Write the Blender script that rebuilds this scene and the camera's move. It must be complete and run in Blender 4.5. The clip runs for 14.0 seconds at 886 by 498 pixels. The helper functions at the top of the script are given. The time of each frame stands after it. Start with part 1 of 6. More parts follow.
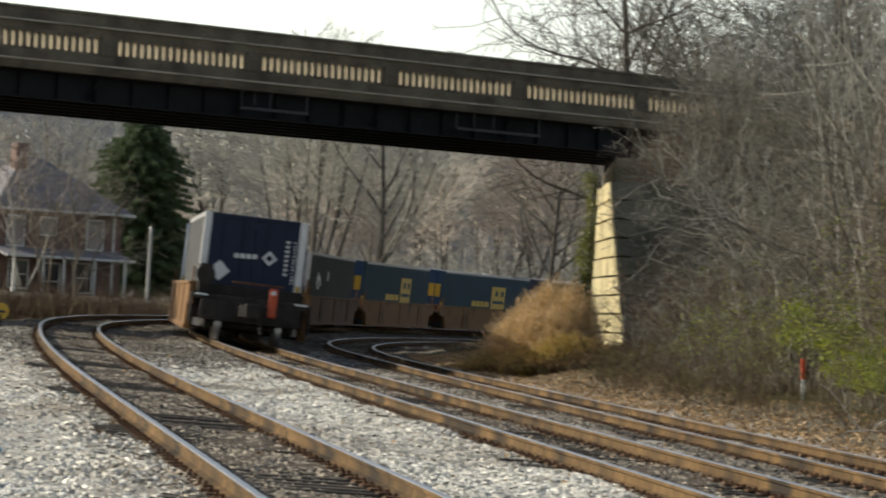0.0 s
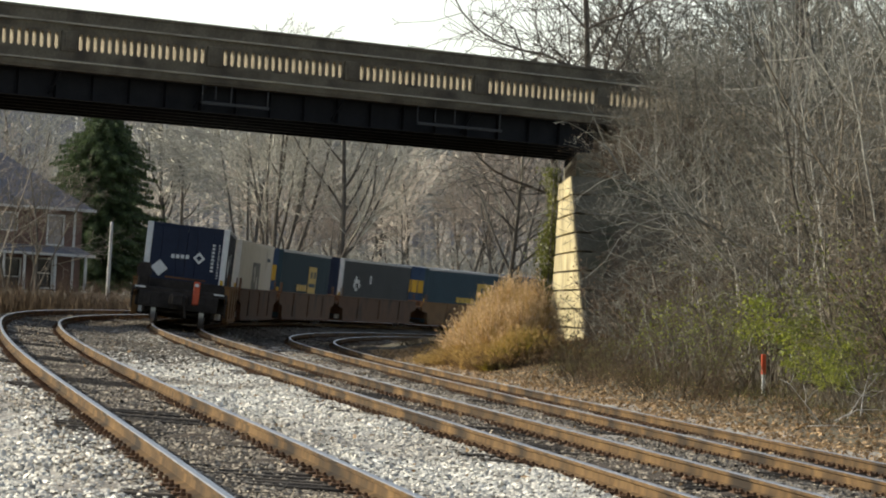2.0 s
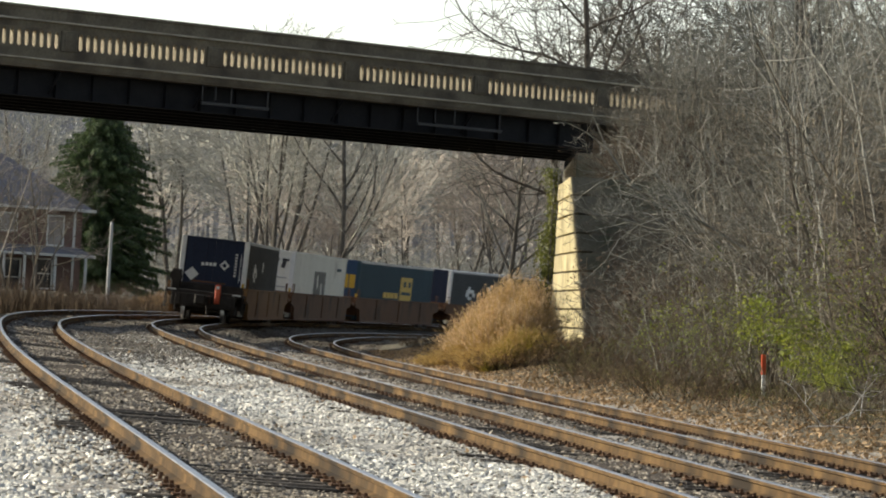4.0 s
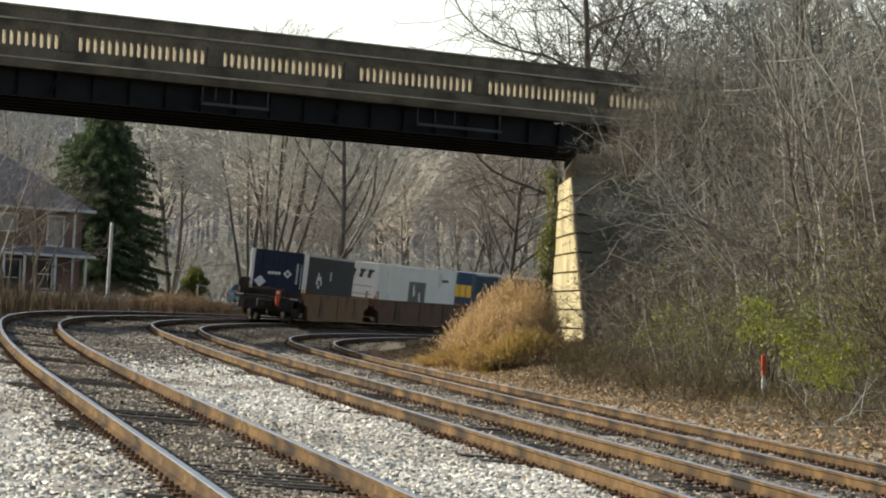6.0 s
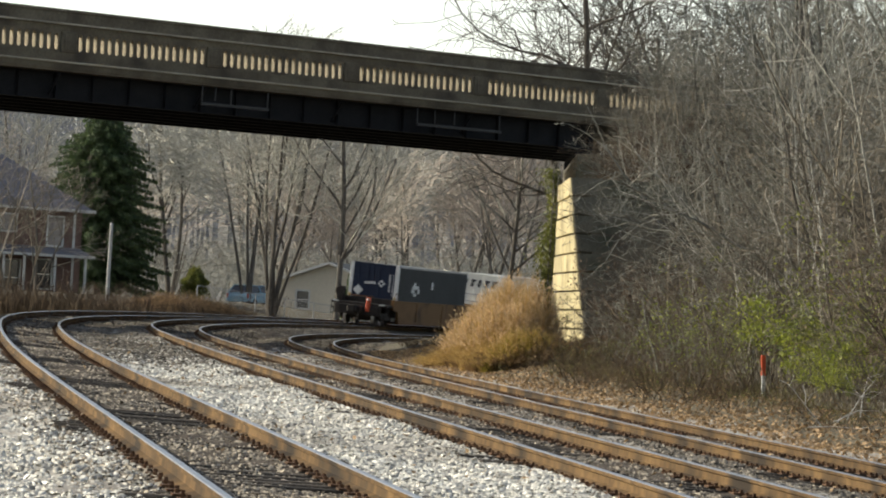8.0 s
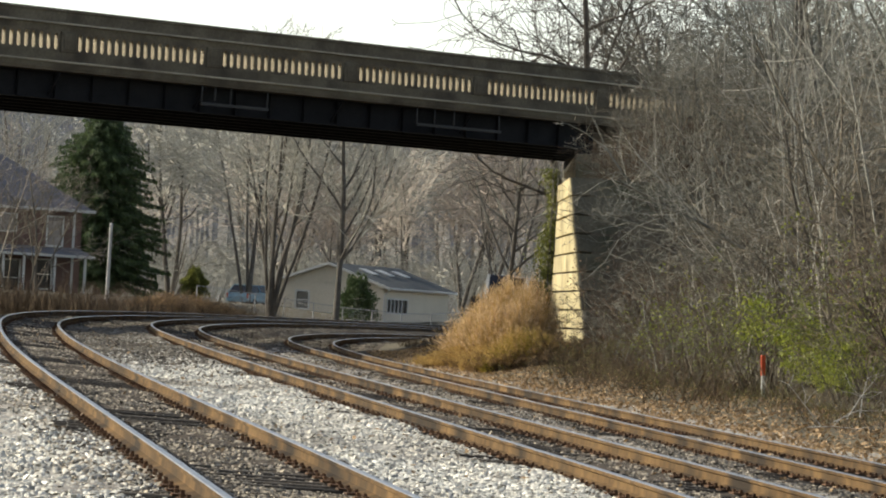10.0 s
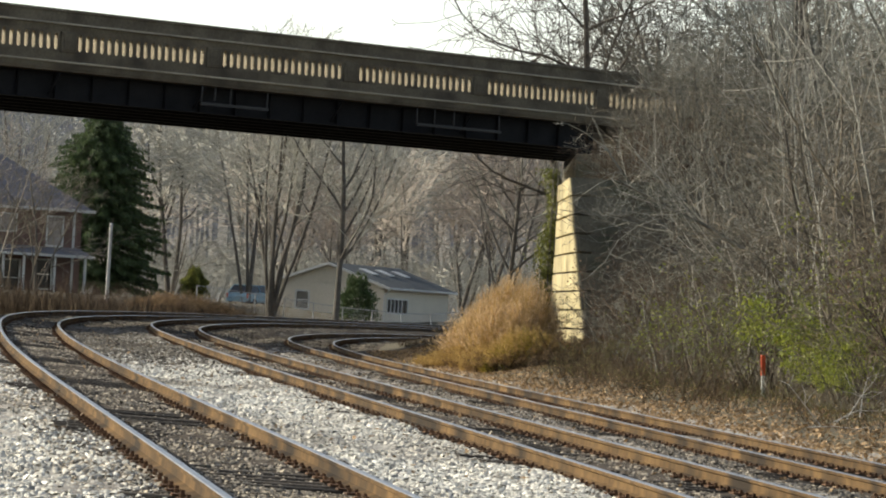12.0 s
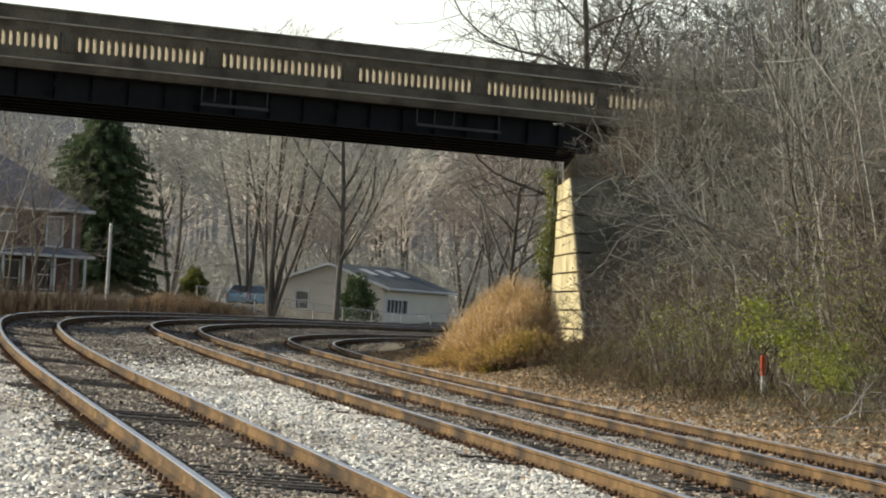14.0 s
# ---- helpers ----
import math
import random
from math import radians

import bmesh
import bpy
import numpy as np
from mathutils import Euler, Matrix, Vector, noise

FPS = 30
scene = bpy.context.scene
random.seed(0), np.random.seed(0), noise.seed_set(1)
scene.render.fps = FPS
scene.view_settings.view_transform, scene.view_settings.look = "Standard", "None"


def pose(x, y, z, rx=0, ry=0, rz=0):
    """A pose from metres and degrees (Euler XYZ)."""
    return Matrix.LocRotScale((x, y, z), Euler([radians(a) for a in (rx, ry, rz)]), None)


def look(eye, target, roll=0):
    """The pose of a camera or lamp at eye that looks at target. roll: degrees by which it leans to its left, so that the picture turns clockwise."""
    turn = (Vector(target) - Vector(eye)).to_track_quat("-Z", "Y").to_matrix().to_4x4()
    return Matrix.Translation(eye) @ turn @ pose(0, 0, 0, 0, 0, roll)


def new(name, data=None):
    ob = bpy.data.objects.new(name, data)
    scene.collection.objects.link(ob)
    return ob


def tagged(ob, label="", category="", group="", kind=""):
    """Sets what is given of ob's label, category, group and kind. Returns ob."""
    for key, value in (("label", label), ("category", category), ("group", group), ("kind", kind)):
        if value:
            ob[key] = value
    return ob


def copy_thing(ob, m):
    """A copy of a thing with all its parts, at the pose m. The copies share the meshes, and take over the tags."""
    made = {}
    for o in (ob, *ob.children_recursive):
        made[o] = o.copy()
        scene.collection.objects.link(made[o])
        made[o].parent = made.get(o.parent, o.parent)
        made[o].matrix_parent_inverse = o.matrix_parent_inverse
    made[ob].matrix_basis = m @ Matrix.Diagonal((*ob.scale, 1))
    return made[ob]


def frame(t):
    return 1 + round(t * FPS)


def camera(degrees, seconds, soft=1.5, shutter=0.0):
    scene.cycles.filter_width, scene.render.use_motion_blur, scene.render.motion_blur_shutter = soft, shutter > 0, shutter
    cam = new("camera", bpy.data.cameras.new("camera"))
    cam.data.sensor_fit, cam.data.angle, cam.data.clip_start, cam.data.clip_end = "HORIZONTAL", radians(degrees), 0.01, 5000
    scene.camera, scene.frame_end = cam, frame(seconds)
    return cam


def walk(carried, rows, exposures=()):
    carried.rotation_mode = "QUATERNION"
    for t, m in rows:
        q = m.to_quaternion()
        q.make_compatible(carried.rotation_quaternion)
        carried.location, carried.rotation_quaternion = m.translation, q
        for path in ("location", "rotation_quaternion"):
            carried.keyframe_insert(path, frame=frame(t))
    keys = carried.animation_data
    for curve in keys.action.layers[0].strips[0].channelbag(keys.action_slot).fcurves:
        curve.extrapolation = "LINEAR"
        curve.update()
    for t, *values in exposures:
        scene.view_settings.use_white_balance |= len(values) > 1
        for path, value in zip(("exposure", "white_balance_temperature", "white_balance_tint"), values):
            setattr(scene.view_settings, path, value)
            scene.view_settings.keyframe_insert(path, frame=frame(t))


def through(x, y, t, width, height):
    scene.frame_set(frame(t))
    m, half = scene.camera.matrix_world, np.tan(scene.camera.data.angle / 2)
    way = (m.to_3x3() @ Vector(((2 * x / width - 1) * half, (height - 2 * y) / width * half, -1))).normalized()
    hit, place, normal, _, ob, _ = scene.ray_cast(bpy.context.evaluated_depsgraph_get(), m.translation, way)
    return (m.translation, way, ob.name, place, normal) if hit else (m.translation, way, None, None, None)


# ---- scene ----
# ---------------------------------------------------------------- camera
EYE = Vector((0.0, 0.0, 1.6))
FOCAL = 6645.0                                   # focal length over a picture 1568 wide
cam = camera(math.degrees(2 * math.atan(784 / FOCAL)), 14.0, soft=2.0, shutter=0.8)
UP, ROLL = math.degrees(math.atan(132.4 / FOCAL)), 3.0


def aim(dx, dy):
    """The camera's pose, panned so that the picture shifts by dx, dy of its 1568 wide units."""
    turn = math.radians(math.degrees(dx / FOCAL))
    tilt = math.radians(UP) + dy / FOCAL
    way = Vector((-math.sin(turn) * math.cos(tilt), math.cos(turn) * math.cos(tilt), math.sin(tilt)))
    return look(EYE, EYE + way * 100, ROLL)


walk(cam, [(0.0, aim(70.5, 3.5)), (0.1, aim(51, 2.6)), (0.2, aim(36, 1.8)), (0.3, aim(26, 1)), (0.5, aim(13.5, 0.2)),
           (0.8, aim(6, -1)), (1.0, aim(3.6, -1.8)), (1.5, aim(1.2, -2)), (3.0, aim(0.8, -1.6)), (5.5, aim(1.0, -0.5)),
           (8.0, aim(0.6, 0)), (10.5, aim(0, 0)), (12.5, aim(0, 0)), (14.0, aim(-0.2, 0.6))],
     exposures=[(0.0, 0.12), (0.5, 0.18), (1.5, 0.26), (3.0, 0.30), (5.5, 0.32), (14.0, 0.32)])

# ---------------------------------------------------------------- light
SUN = Vector((-0.95, 0.30, 0.470)).normalized()   # towards the sun
world = bpy.data.worlds.new("sky")
scene.world = world
world.use_nodes = True
wn = world.node_tree
sky = wn.nodes.new("ShaderNodeTexSky")
sky.sky_type = "NISHITA"
sky.sun_disc = False
sky.sun_elevation = math.asin(SUN.z)
sky.sun_rotation = math.atan2(SUN.x, SUN.y) % (2 * math.pi)
sky.air_density, sky.dust_density, sky.ozone_density = 1.0, 2.5, 1.0
wn.nodes["Background"].inputs[1].default_value = 0.11
# a thin white haze that thickens towards the horizon, all round
geo, split, fall, veil, both = (wn.nodes.new("ShaderNode" + k) for k in ("TexCoord", "SeparateXYZ", "MapRange", "Mix", "MixRGB"))
wn.links.new(geo.outputs["Generated"], split.inputs[0])
wn.links.new(split.outputs["Z"], fall.inputs[0])
fall.interpolation_type = "SMOOTHSTEP"
fall.inputs[1].default_value, fall.inputs[2].default_value = 0.0, 0.32
fall.inputs[3].default_value, fall.inputs[4].default_value = 1.0, 0.05
veil.data_type = "RGBA"
veil.inputs[6].default_value, veil.inputs[7].default_value = (0, 0, 0, 1), (6.6, 6.7, 6.0, 1)
wn.links.new(fall.outputs[0], veil.inputs[0])
both.blend_type = "ADD"
both.inputs[0].default_value = 1.0
wn.links.new(sky.outputs[0], both.inputs[1])
wn.links.new(veil.outputs[2], both.inputs[2])
wn.links.new(both.outputs[0], wn.nodes["Background"].inputs[0])
sun = new("sun", bpy.data.lights.new("sun", "SUN"))
sun.data.energy, sun.data.angle, sun.data.color = 4.8, radians(0.6), (1.0, 0.945, 0.79)
sun.matrix_world = look(SUN * 100, (0, 0, 0))


# ---------------------------------------------------------------- materials
def material(name, c1, c2, scale=3.0, rough=0.8, metal=0.0, fine=40.0, bump=0.3, dirt=None, dirt_scale=0.6, dirt_low=0.5, dirt_high=0.75,
             vary=0.0, through=0.0, depth=0.02, island=0.0):
    """A two-tone surface: broad blotches, fine grain with relief, and stains of a third colour.
    vary: spread of brightness from piece to piece; through: share of light let through (leaves)."""
    m = bpy.data.materials.new(name)
    m.use_nodes = True
    nt = m.node_tree
    n, link = nt.nodes, nt.links.new
    b = n["Principled BSDF"]
    co = n.new("ShaderNodeTexCoord")
    big, small = n.new("ShaderNodeTexNoise"), n.new("ShaderNodeTexNoise")
    for t, s in ((big, scale), (small, fine)):
        t.inputs["Scale"].default_value = s
        t.inputs["Detail"].default_value = 6
        link(co.outputs["Object"], t.inputs["Vector"])
    add = n.new("ShaderNodeMath")
    add.operation = "ADD"
    link(big.outputs[0], add.inputs[0])
    link(small.outputs[0], add.inputs[1])
    ramp = n.new("ShaderNodeMapRange")
    ramp.inputs[1].default_value, ramp.inputs[2].default_value = 0.7, 1.3
    link(add.outputs[0], ramp.inputs[0])
    mix = n.new("ShaderNodeMix")
    mix.data_type = "RGBA"
    mix.inputs[6].default_value, mix.inputs[7].default_value = (*c1, 1), (*c2, 1)
    link(ramp.outputs[0], mix.inputs[0])
    col = mix.outputs[2]
    if dirt:
        t = n.new("ShaderNodeTexNoise")
        t.inputs["Scale"].default_value, t.inputs["Detail"].default_value = dirt_scale, 8
        link(co.outputs["Object"], t.inputs["Vector"])
        r = n.new("ShaderNodeMapRange")
        r.inputs[1].default_value, r.inputs[2].default_value = dirt_low, dirt_high
        link(t.outputs[0], r.inputs[0])
        mx = n.new("ShaderNodeMix")
        mx.data_type = "RGBA"
        link(r.outputs[0], mx.inputs[0])
        link(col, mx.inputs[6])
        mx.inputs[7].default_value = (*dirt, 1)
        col = mx.outputs[2]
    for amount, node, out in ((vary, "ShaderNodeObjectInfo", "Random"), (island, "ShaderNodeNewGeometry", "Random Per Island")):
        if amount:
            info = n.new(node)
            r = n.new("ShaderNodeMapRange")
            r.inputs[3].default_value, r.inputs[4].default_value = 1 - amount, 1 + amount
            link(info.outputs[out], r.inputs[0])
            hsv = n.new("ShaderNodeHueSaturation")
            link(r.outputs[0], hsv.inputs["Value"])
            link(col, hsv.inputs["Color"])
            col = hsv.outputs[0]
    link(col, b.inputs["Base Color"])
    b.inputs["Roughness"].default_value, b.inputs["Metallic"].default_value = rough, metal
    if bump:
        bp = n.new("ShaderNodeBump")
        bp.inputs["Strength"].default_value, bp.inputs["Distance"].default_value = bump, depth
        link(add.outputs[0], bp.inputs["Height"])
        link(bp.outputs[0], b.inputs["Normal"])
    if through:
        tr = n.new("ShaderNodeBsdfTranslucent")
        link(col, tr.inputs["Color"])
        ms = n.new("ShaderNodeMixShader")
        ms.inputs[0].default_value = through
        link(b.outputs[0], ms.inputs[1])
        link(tr.outputs[0], ms.inputs[2])
        link(ms.outputs[0], n["Material Output"].inputs["Surface"])
    return m


M_BALLAST = material("ballast", (0.25, 0.23, 0.195), (0.50, 0.47, 0.41), 0.5, 0.95, fine=9, bump=1.0, dirt=(0.12, 0.09, 0.066), dirt_scale=0.25, depth=0.05)
M_STONE = material("ballast_stone", (0.45, 0.43, 0.375), (0.80, 0.77, 0.69), 4, 0.9, fine=60, bump=0.2, island=0.5, dirt=(0.22, 0.185, 0.14), dirt_scale=0.16, dirt_low=0.48, dirt_high=0.74)
M_DARK_STONE = material("oiled_ballast_stone", (0.14, 0.115, 0.085), (0.46, 0.40, 0.31), 4, 0.9, fine=60, bump=0.2, island=0.65)
M_RAIL = material("rusty_rail", (0.058, 0.034, 0.015), (0.18, 0.11, 0.046), 1.9, 0.85, fine=5, bump=0.15, dirt=(0.028, 0.020, 0.013), dirt_scale=0.9, dirt_low=0.44, dirt_high=0.64)
M_HEAD = material("worn_rail_top", (0.38, 0.37, 0.37), (0.50, 0.49, 0.48), 2, 0.38, 1.0, fine=60, bump=0.03)
M_TIE = material("old_tie_wood", (0.04, 0.033, 0.026), (0.10, 0.085, 0.068), 5, 0.9, fine=40, bump=0.5, vary=0.4)
M_PLATE = material("rusty_tie_plate", (0.06, 0.035, 0.022), (0.14, 0.08, 0.045), 6, 0.8, fine=50, bump=0.2, vary=0.3)
M_CONCRETE = material("weathered_concrete", (0.108, 0.090, 0.064), (0.19, 0.162, 0.118), 0.7, 0.9, fine=14, bump=0.4, dirt=(0.072, 0.059, 0.046), dirt_scale=0.9, dirt_low=0.45, dirt_high=0.7)
# lit copy of the concrete: sunlight on the slot jambs, put into colour
M_JAMB = material("sunlit_jamb_concrete", (0.27, 0.23, 0.16), (0.40, 0.345, 0.25), 1.5, 0.9, fine=20, bump=0.3)
M_HANGER = material("dull_grey_steel", (0.020, 0.020, 0.020), (0.05, 0.048, 0.046), 2, 0.7, fine=20, bump=0.1)
M_STEEL = material("dark_girder_steel", (0.008, 0.0085, 0.0105), (0.018, 0.018, 0.020), 1.2, 0.7, fine=18, bump=0.2)
M_STEEL.node_tree.nodes["Principled BSDF"].inputs["Specular IOR Level"].default_value = 0.12   # matt, with little sheen
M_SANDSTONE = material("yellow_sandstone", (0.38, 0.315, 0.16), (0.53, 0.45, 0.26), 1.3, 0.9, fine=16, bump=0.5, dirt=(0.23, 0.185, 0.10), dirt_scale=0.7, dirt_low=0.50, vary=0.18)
M_SOIL = material("leaf_strewn_soil", (0.052, 0.043, 0.026), (0.125, 0.103, 0.060), 0.5, 0.95, fine=6, bump=0.8, depth=0.05)
M_GRIT = material("oily_grit", (0.045, 0.036, 0.027), (0.13, 0.105, 0.08), 1.2, 0.95, fine=14, bump=1.0, dirt=(0.034, 0.026, 0.02), dirt_scale=0.7, depth=0.04)
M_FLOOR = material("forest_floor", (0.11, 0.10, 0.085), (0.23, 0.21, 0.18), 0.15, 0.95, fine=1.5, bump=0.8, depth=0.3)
M_BROWN = material("rust_brown_car_paint", (0.085, 0.042, 0.022), (0.145, 0.073, 0.038), 0.8, 0.7, fine=12, bump=0.15, dirt=(0.042, 0.026, 0.018), dirt_scale=0.8, dirt_low=0.48, dirt_high=0.7)
M_TAN = material("faded_tan_car_paint", (0.15, 0.080, 0.033), (0.23, 0.125, 0.053), 0.8, 0.7, fine=12, bump=0.15, dirt=(0.06, 0.035, 0.02), dirt_scale=0.8, dirt_low=0.5, dirt_high=0.72)
M_BLACK = material("grimy_black_steel", (0.018, 0.0155, 0.014), (0.05, 0.042, 0.036), 3, 0.7, fine=30, bump=0.2)
M_NAVY = material("navy_container_paint", (0.006, 0.012, 0.032), (0.011, 0.019, 0.046), 0.6, 0.8, fine=8, bump=0.03)
M_CHARCOAL = material("charcoal_container_paint", (0.026, 0.028, 0.028), (0.043, 0.045, 0.045), 0.6, 0.75, fine=8, bump=0.03)
M_TEAL = material("blue_green_container_paint", (0.008, 0.032, 0.048), (0.014, 0.046, 0.064), 0.6, 0.75, fine=8, bump=0.03)
M_WHITE = material("white_container_paint", (0.66, 0.645, 0.575), (0.78, 0.765, 0.69), 0.6, 0.5, fine=8, bump=0.03, dirt=(0.44, 0.41, 0.35), dirt_scale=0.7, dirt_low=0.6)
M_POST = material("white_corner_post", (0.55, 0.55, 0.53), (0.72, 0.72, 0.70), 2, 0.5, fine=20, bump=0.05)
M_YELLOW = material("yellow_marking", (0.44, 0.26, 0.015), (0.56, 0.35, 0.02), 2, 0.5, fine=20, bump=0.02)
M_BLUE_DOOR = material("bright_blue_container_paint", (0.008, 0.034, 0.085), (0.014, 0.050, 0.115), 0.6, 0.7, fine=8, bump=0.03)
M_INK = material("dark_marking", (0.02, 0.02, 0.022), (0.035, 0.035, 0.038), 2, 0.5, fine=20, bump=0.02)
M_RED = material("orange_red_paint", (0.45, 0.060, 0.018), (0.57, 0.088, 0.026), 3, 0.5, fine=20, bump=0.05)
M_TREAD = material("polished_wheel_tread", (0.34, 0.34, 0.34), (0.46, 0.46, 0.46), 3, 0.4, 1.0, fine=30, bump=0.02)
M_BARK = material("grey_bark", (0.065, 0.056, 0.046), (0.15, 0.132, 0.11), 3, 0.95, fine=20, bump=0.6)
M_TWIG = material("dry_twig_bark", (0.115, 0.111, 0.092), (0.295, 0.285, 0.24), 1.5, 0.9, fine=20, bump=0.0, island=0.4)
M_RED_TWIG = material("reddish_twig_bark", (0.10, 0.083, 0.06), (0.215, 0.18, 0.132), 0.8, 0.9, fine=20, bump=0.0, island=0.4)
# paler copy of the twig bark: distance haze and sunlight are in its colour
M_YARD_TWIG = material("hazed_yard_twig_bark", (0.285, 0.272, 0.23), (0.53, 0.508, 0.435), 0.6, 0.9, fine=9, bump=0.0, island=0.35)
# distance haze is put into this colour: greyer and bluer than near twigs
M_HAZE_TWIG = material("hazed_twig_bark", (0.165, 0.168, 0.185), (0.285, 0.288, 0.31), 0.02, 0.9, fine=2, bump=0.0, island=0.3)
M_UMBER = material("red_brown_twigs", (0.062, 0.044, 0.031), (0.155, 0.115, 0.083), 0.7, 0.9, fine=9, bump=0.0, island=0.5)
# shade over the brambles and verge weeds is put into this dark brown
M_BRAMBLE = material("shade_dark_bramble", (0.045, 0.033, 0.022), (0.13, 0.092, 0.056), 0.8, 0.9, fine=9, bump=0.0, island=0.4)
# the abutment's sandstone darkened as in shade, with greenish moss stains
M_SHADED_MOSSY = material("shaded_mossy_stone", (0.10, 0.088, 0.062), (0.20, 0.175, 0.125), 1.1, 0.95, fine=14, bump=0.6, dirt=(0.05, 0.055, 0.03), dirt_scale=0.8, dirt_low=0.45, vary=0.2)
M_BROWN_TWIG = material("brown_twig_bark", (0.062, 0.052, 0.038), (0.165, 0.138, 0.10), 0.9, 0.9, fine=9, bump=0.0, island=0.4)
M_GREY_STONE = material("grey_grimy_stone", (0.098, 0.084, 0.066), (0.245, 0.22, 0.18), 0.6, 0.9, fine=30, bump=0.2, island=0.55, dirt=(0.075, 0.06, 0.044), dirt_scale=0.35, dirt_low=0.42, dirt_high=0.66)
# pinkish bark, likewise lightened in colour for haze and sunlight
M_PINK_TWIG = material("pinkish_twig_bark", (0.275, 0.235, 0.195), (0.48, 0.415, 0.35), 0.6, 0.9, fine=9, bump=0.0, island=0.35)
# weathered concrete made paler, so the light along the ledge is in its colour
M_LEDGE = material("lit_weathered_ledge", (0.31, 0.27, 0.20), (0.46, 0.41, 0.31), 0.9, 0.9, fine=12, bump=0.3, dirt=(0.13, 0.11, 0.08), dirt_scale=0.7)
M_GREEN = material("yellow_green_leaves", (0.105, 0.145, 0.018), (0.32, 0.335, 0.045), 1.2, 0.55, fine=9, bump=0, island=0.5, through=0.4)
M_DULL_LEAF = material("dull_olive_leaves", (0.07, 0.07, 0.02), (0.17, 0.155, 0.045), 1.0, 0.65, fine=9, bump=0, island=0.5, through=0.3)
M_BROWN_LEAF = material("withered_brown_leaves", (0.085, 0.052, 0.03), (0.20, 0.125, 0.068), 1.0, 0.75, fine=9, bump=0, island=0.45, through=0.2)
# bright highlights on stems are put into this pale bark colour
M_PALE_BARK = material("pale_sunlit_bark", (0.22, 0.21, 0.18), (0.44, 0.42, 0.36), 1.5, 0.9, fine=20, bump=0.2, island=0.3)
M_CURTAIN = material("curtained_window", (0.20, 0.17, 0.16), (0.30, 0.265, 0.25), 1.2, 0.25, fine=9, bump=0)
M_SPRUCE = material("dark_spruce_needles", (0.040, 0.068, 0.024), (0.105, 0.145, 0.052), 0.7, 0.7, fine=6, bump=0, island=0.45, through=0.2)
M_STRAW = material("golden_dry_grass", (0.34, 0.22, 0.072), (0.57, 0.40, 0.155), 0.8, 0.8, fine=9, bump=0, island=0.35, through=0.4)
M_PLUME = material("pale_seed_plumes", (0.46, 0.32, 0.175), (0.70, 0.52, 0.32), 0.8, 0.85, fine=9, bump=0, island=0.35, through=0.45)
M_RUSSET = material("russet_withered_grass", (0.165, 0.10, 0.045), (0.335, 0.22, 0.10), 0.8, 0.8, fine=9, bump=0, island=0.35, through=0.3)
M_OLIVE = material("yellowing_grass", (0.23, 0.18, 0.025), (0.43, 0.345, 0.05), 0.8, 0.8, fine=9, bump=0, island=0.3, through=0.4)
M_LEAF = material("dry_fallen_leaves", (0.175, 0.105, 0.048), (0.50, 0.345, 0.185), 3, 0.8, fine=9, bump=0, island=0.55, through=0.1)
M_IVY = material("ivy_leaves", (0.085, 0.10, 0.02), (0.22, 0.22, 0.048), 1.2, 0.6, fine=9, bump=0, island=0.4, through=0.35)
M_SIDING = material("beige_siding", (0.52, 0.475, 0.385), (0.61, 0.56, 0.46), 0.5, 0.8, fine=6, bump=0.05)
M_ROOF = material("dark_roof_shingle", (0.035, 0.042, 0.046), (0.07, 0.078, 0.082), 1, 0.9, fine=8, bump=0.4)
M_SLATE = material("grey_slate_roof", (0.125, 0.12, 0.128), (0.21, 0.20, 0.215), 0.8, 0.8, fine=6, bump=0.3)
M_BRICK = material("dark_red_brick", (0.105, 0.060, 0.048), (0.185, 0.112, 0.090), 1, 0.9, fine=8, bump=0.3, vary=0.15)
M_TRIM = material("white_trim_paint", (0.45, 0.45, 0.43), (0.58, 0.58, 0.56), 1, 0.6, fine=8, bump=0.03)
M_GLASS = material("dark_window_glass", (0.02, 0.022, 0.025), (0.03, 0.033, 0.037), 1, 0.08, fine=8, bump=0)
M_GALV = material("galvanised_steel", (0.30, 0.30, 0.30), (0.42, 0.42, 0.42), 3, 0.5, 0.7, fine=20, bump=0.05)
M_CAR = material("pale_blue_car_paint", (0.22, 0.38, 0.47), (0.28, 0.45, 0.54), 1, 0.3, fine=8, bump=0)
M_POLE = material("weathered_pole_wood", (0.36, 0.35, 0.33), (0.48, 0.47, 0.44), 2, 0.85, fine=25, bump=0.3)


for _m in (M_RAIL, M_TIE, M_PLATE, M_GRIT, M_BROWN, M_TAN, M_BLACK, M_BRAMBLE, M_UMBER, M_CONCRETE):   # dusty, matt at a low angle
    _m.node_tree.nodes["Principled BSDF"].inputs["Specular IOR Level"].default_value = 0.15


# ---------------------------------------------------------------- small helpers
def part(name, bm, mat, parent=None, label="", smooth=False):
    """Links a bmesh as one mesh object, under parent where there is one."""
    me = bpy.data.meshes.new(name)
    if smooth:
        for f in bm.faces:
            f.smooth = True
    bm.to_mesh(me)
    bm.free()
    for m in (mat if isinstance(mat, (list, tuple)) else [mat]):
        me.materials.append(m)
    ob = new(name, me)
    ob.parent = parent
    return tagged(ob, label)


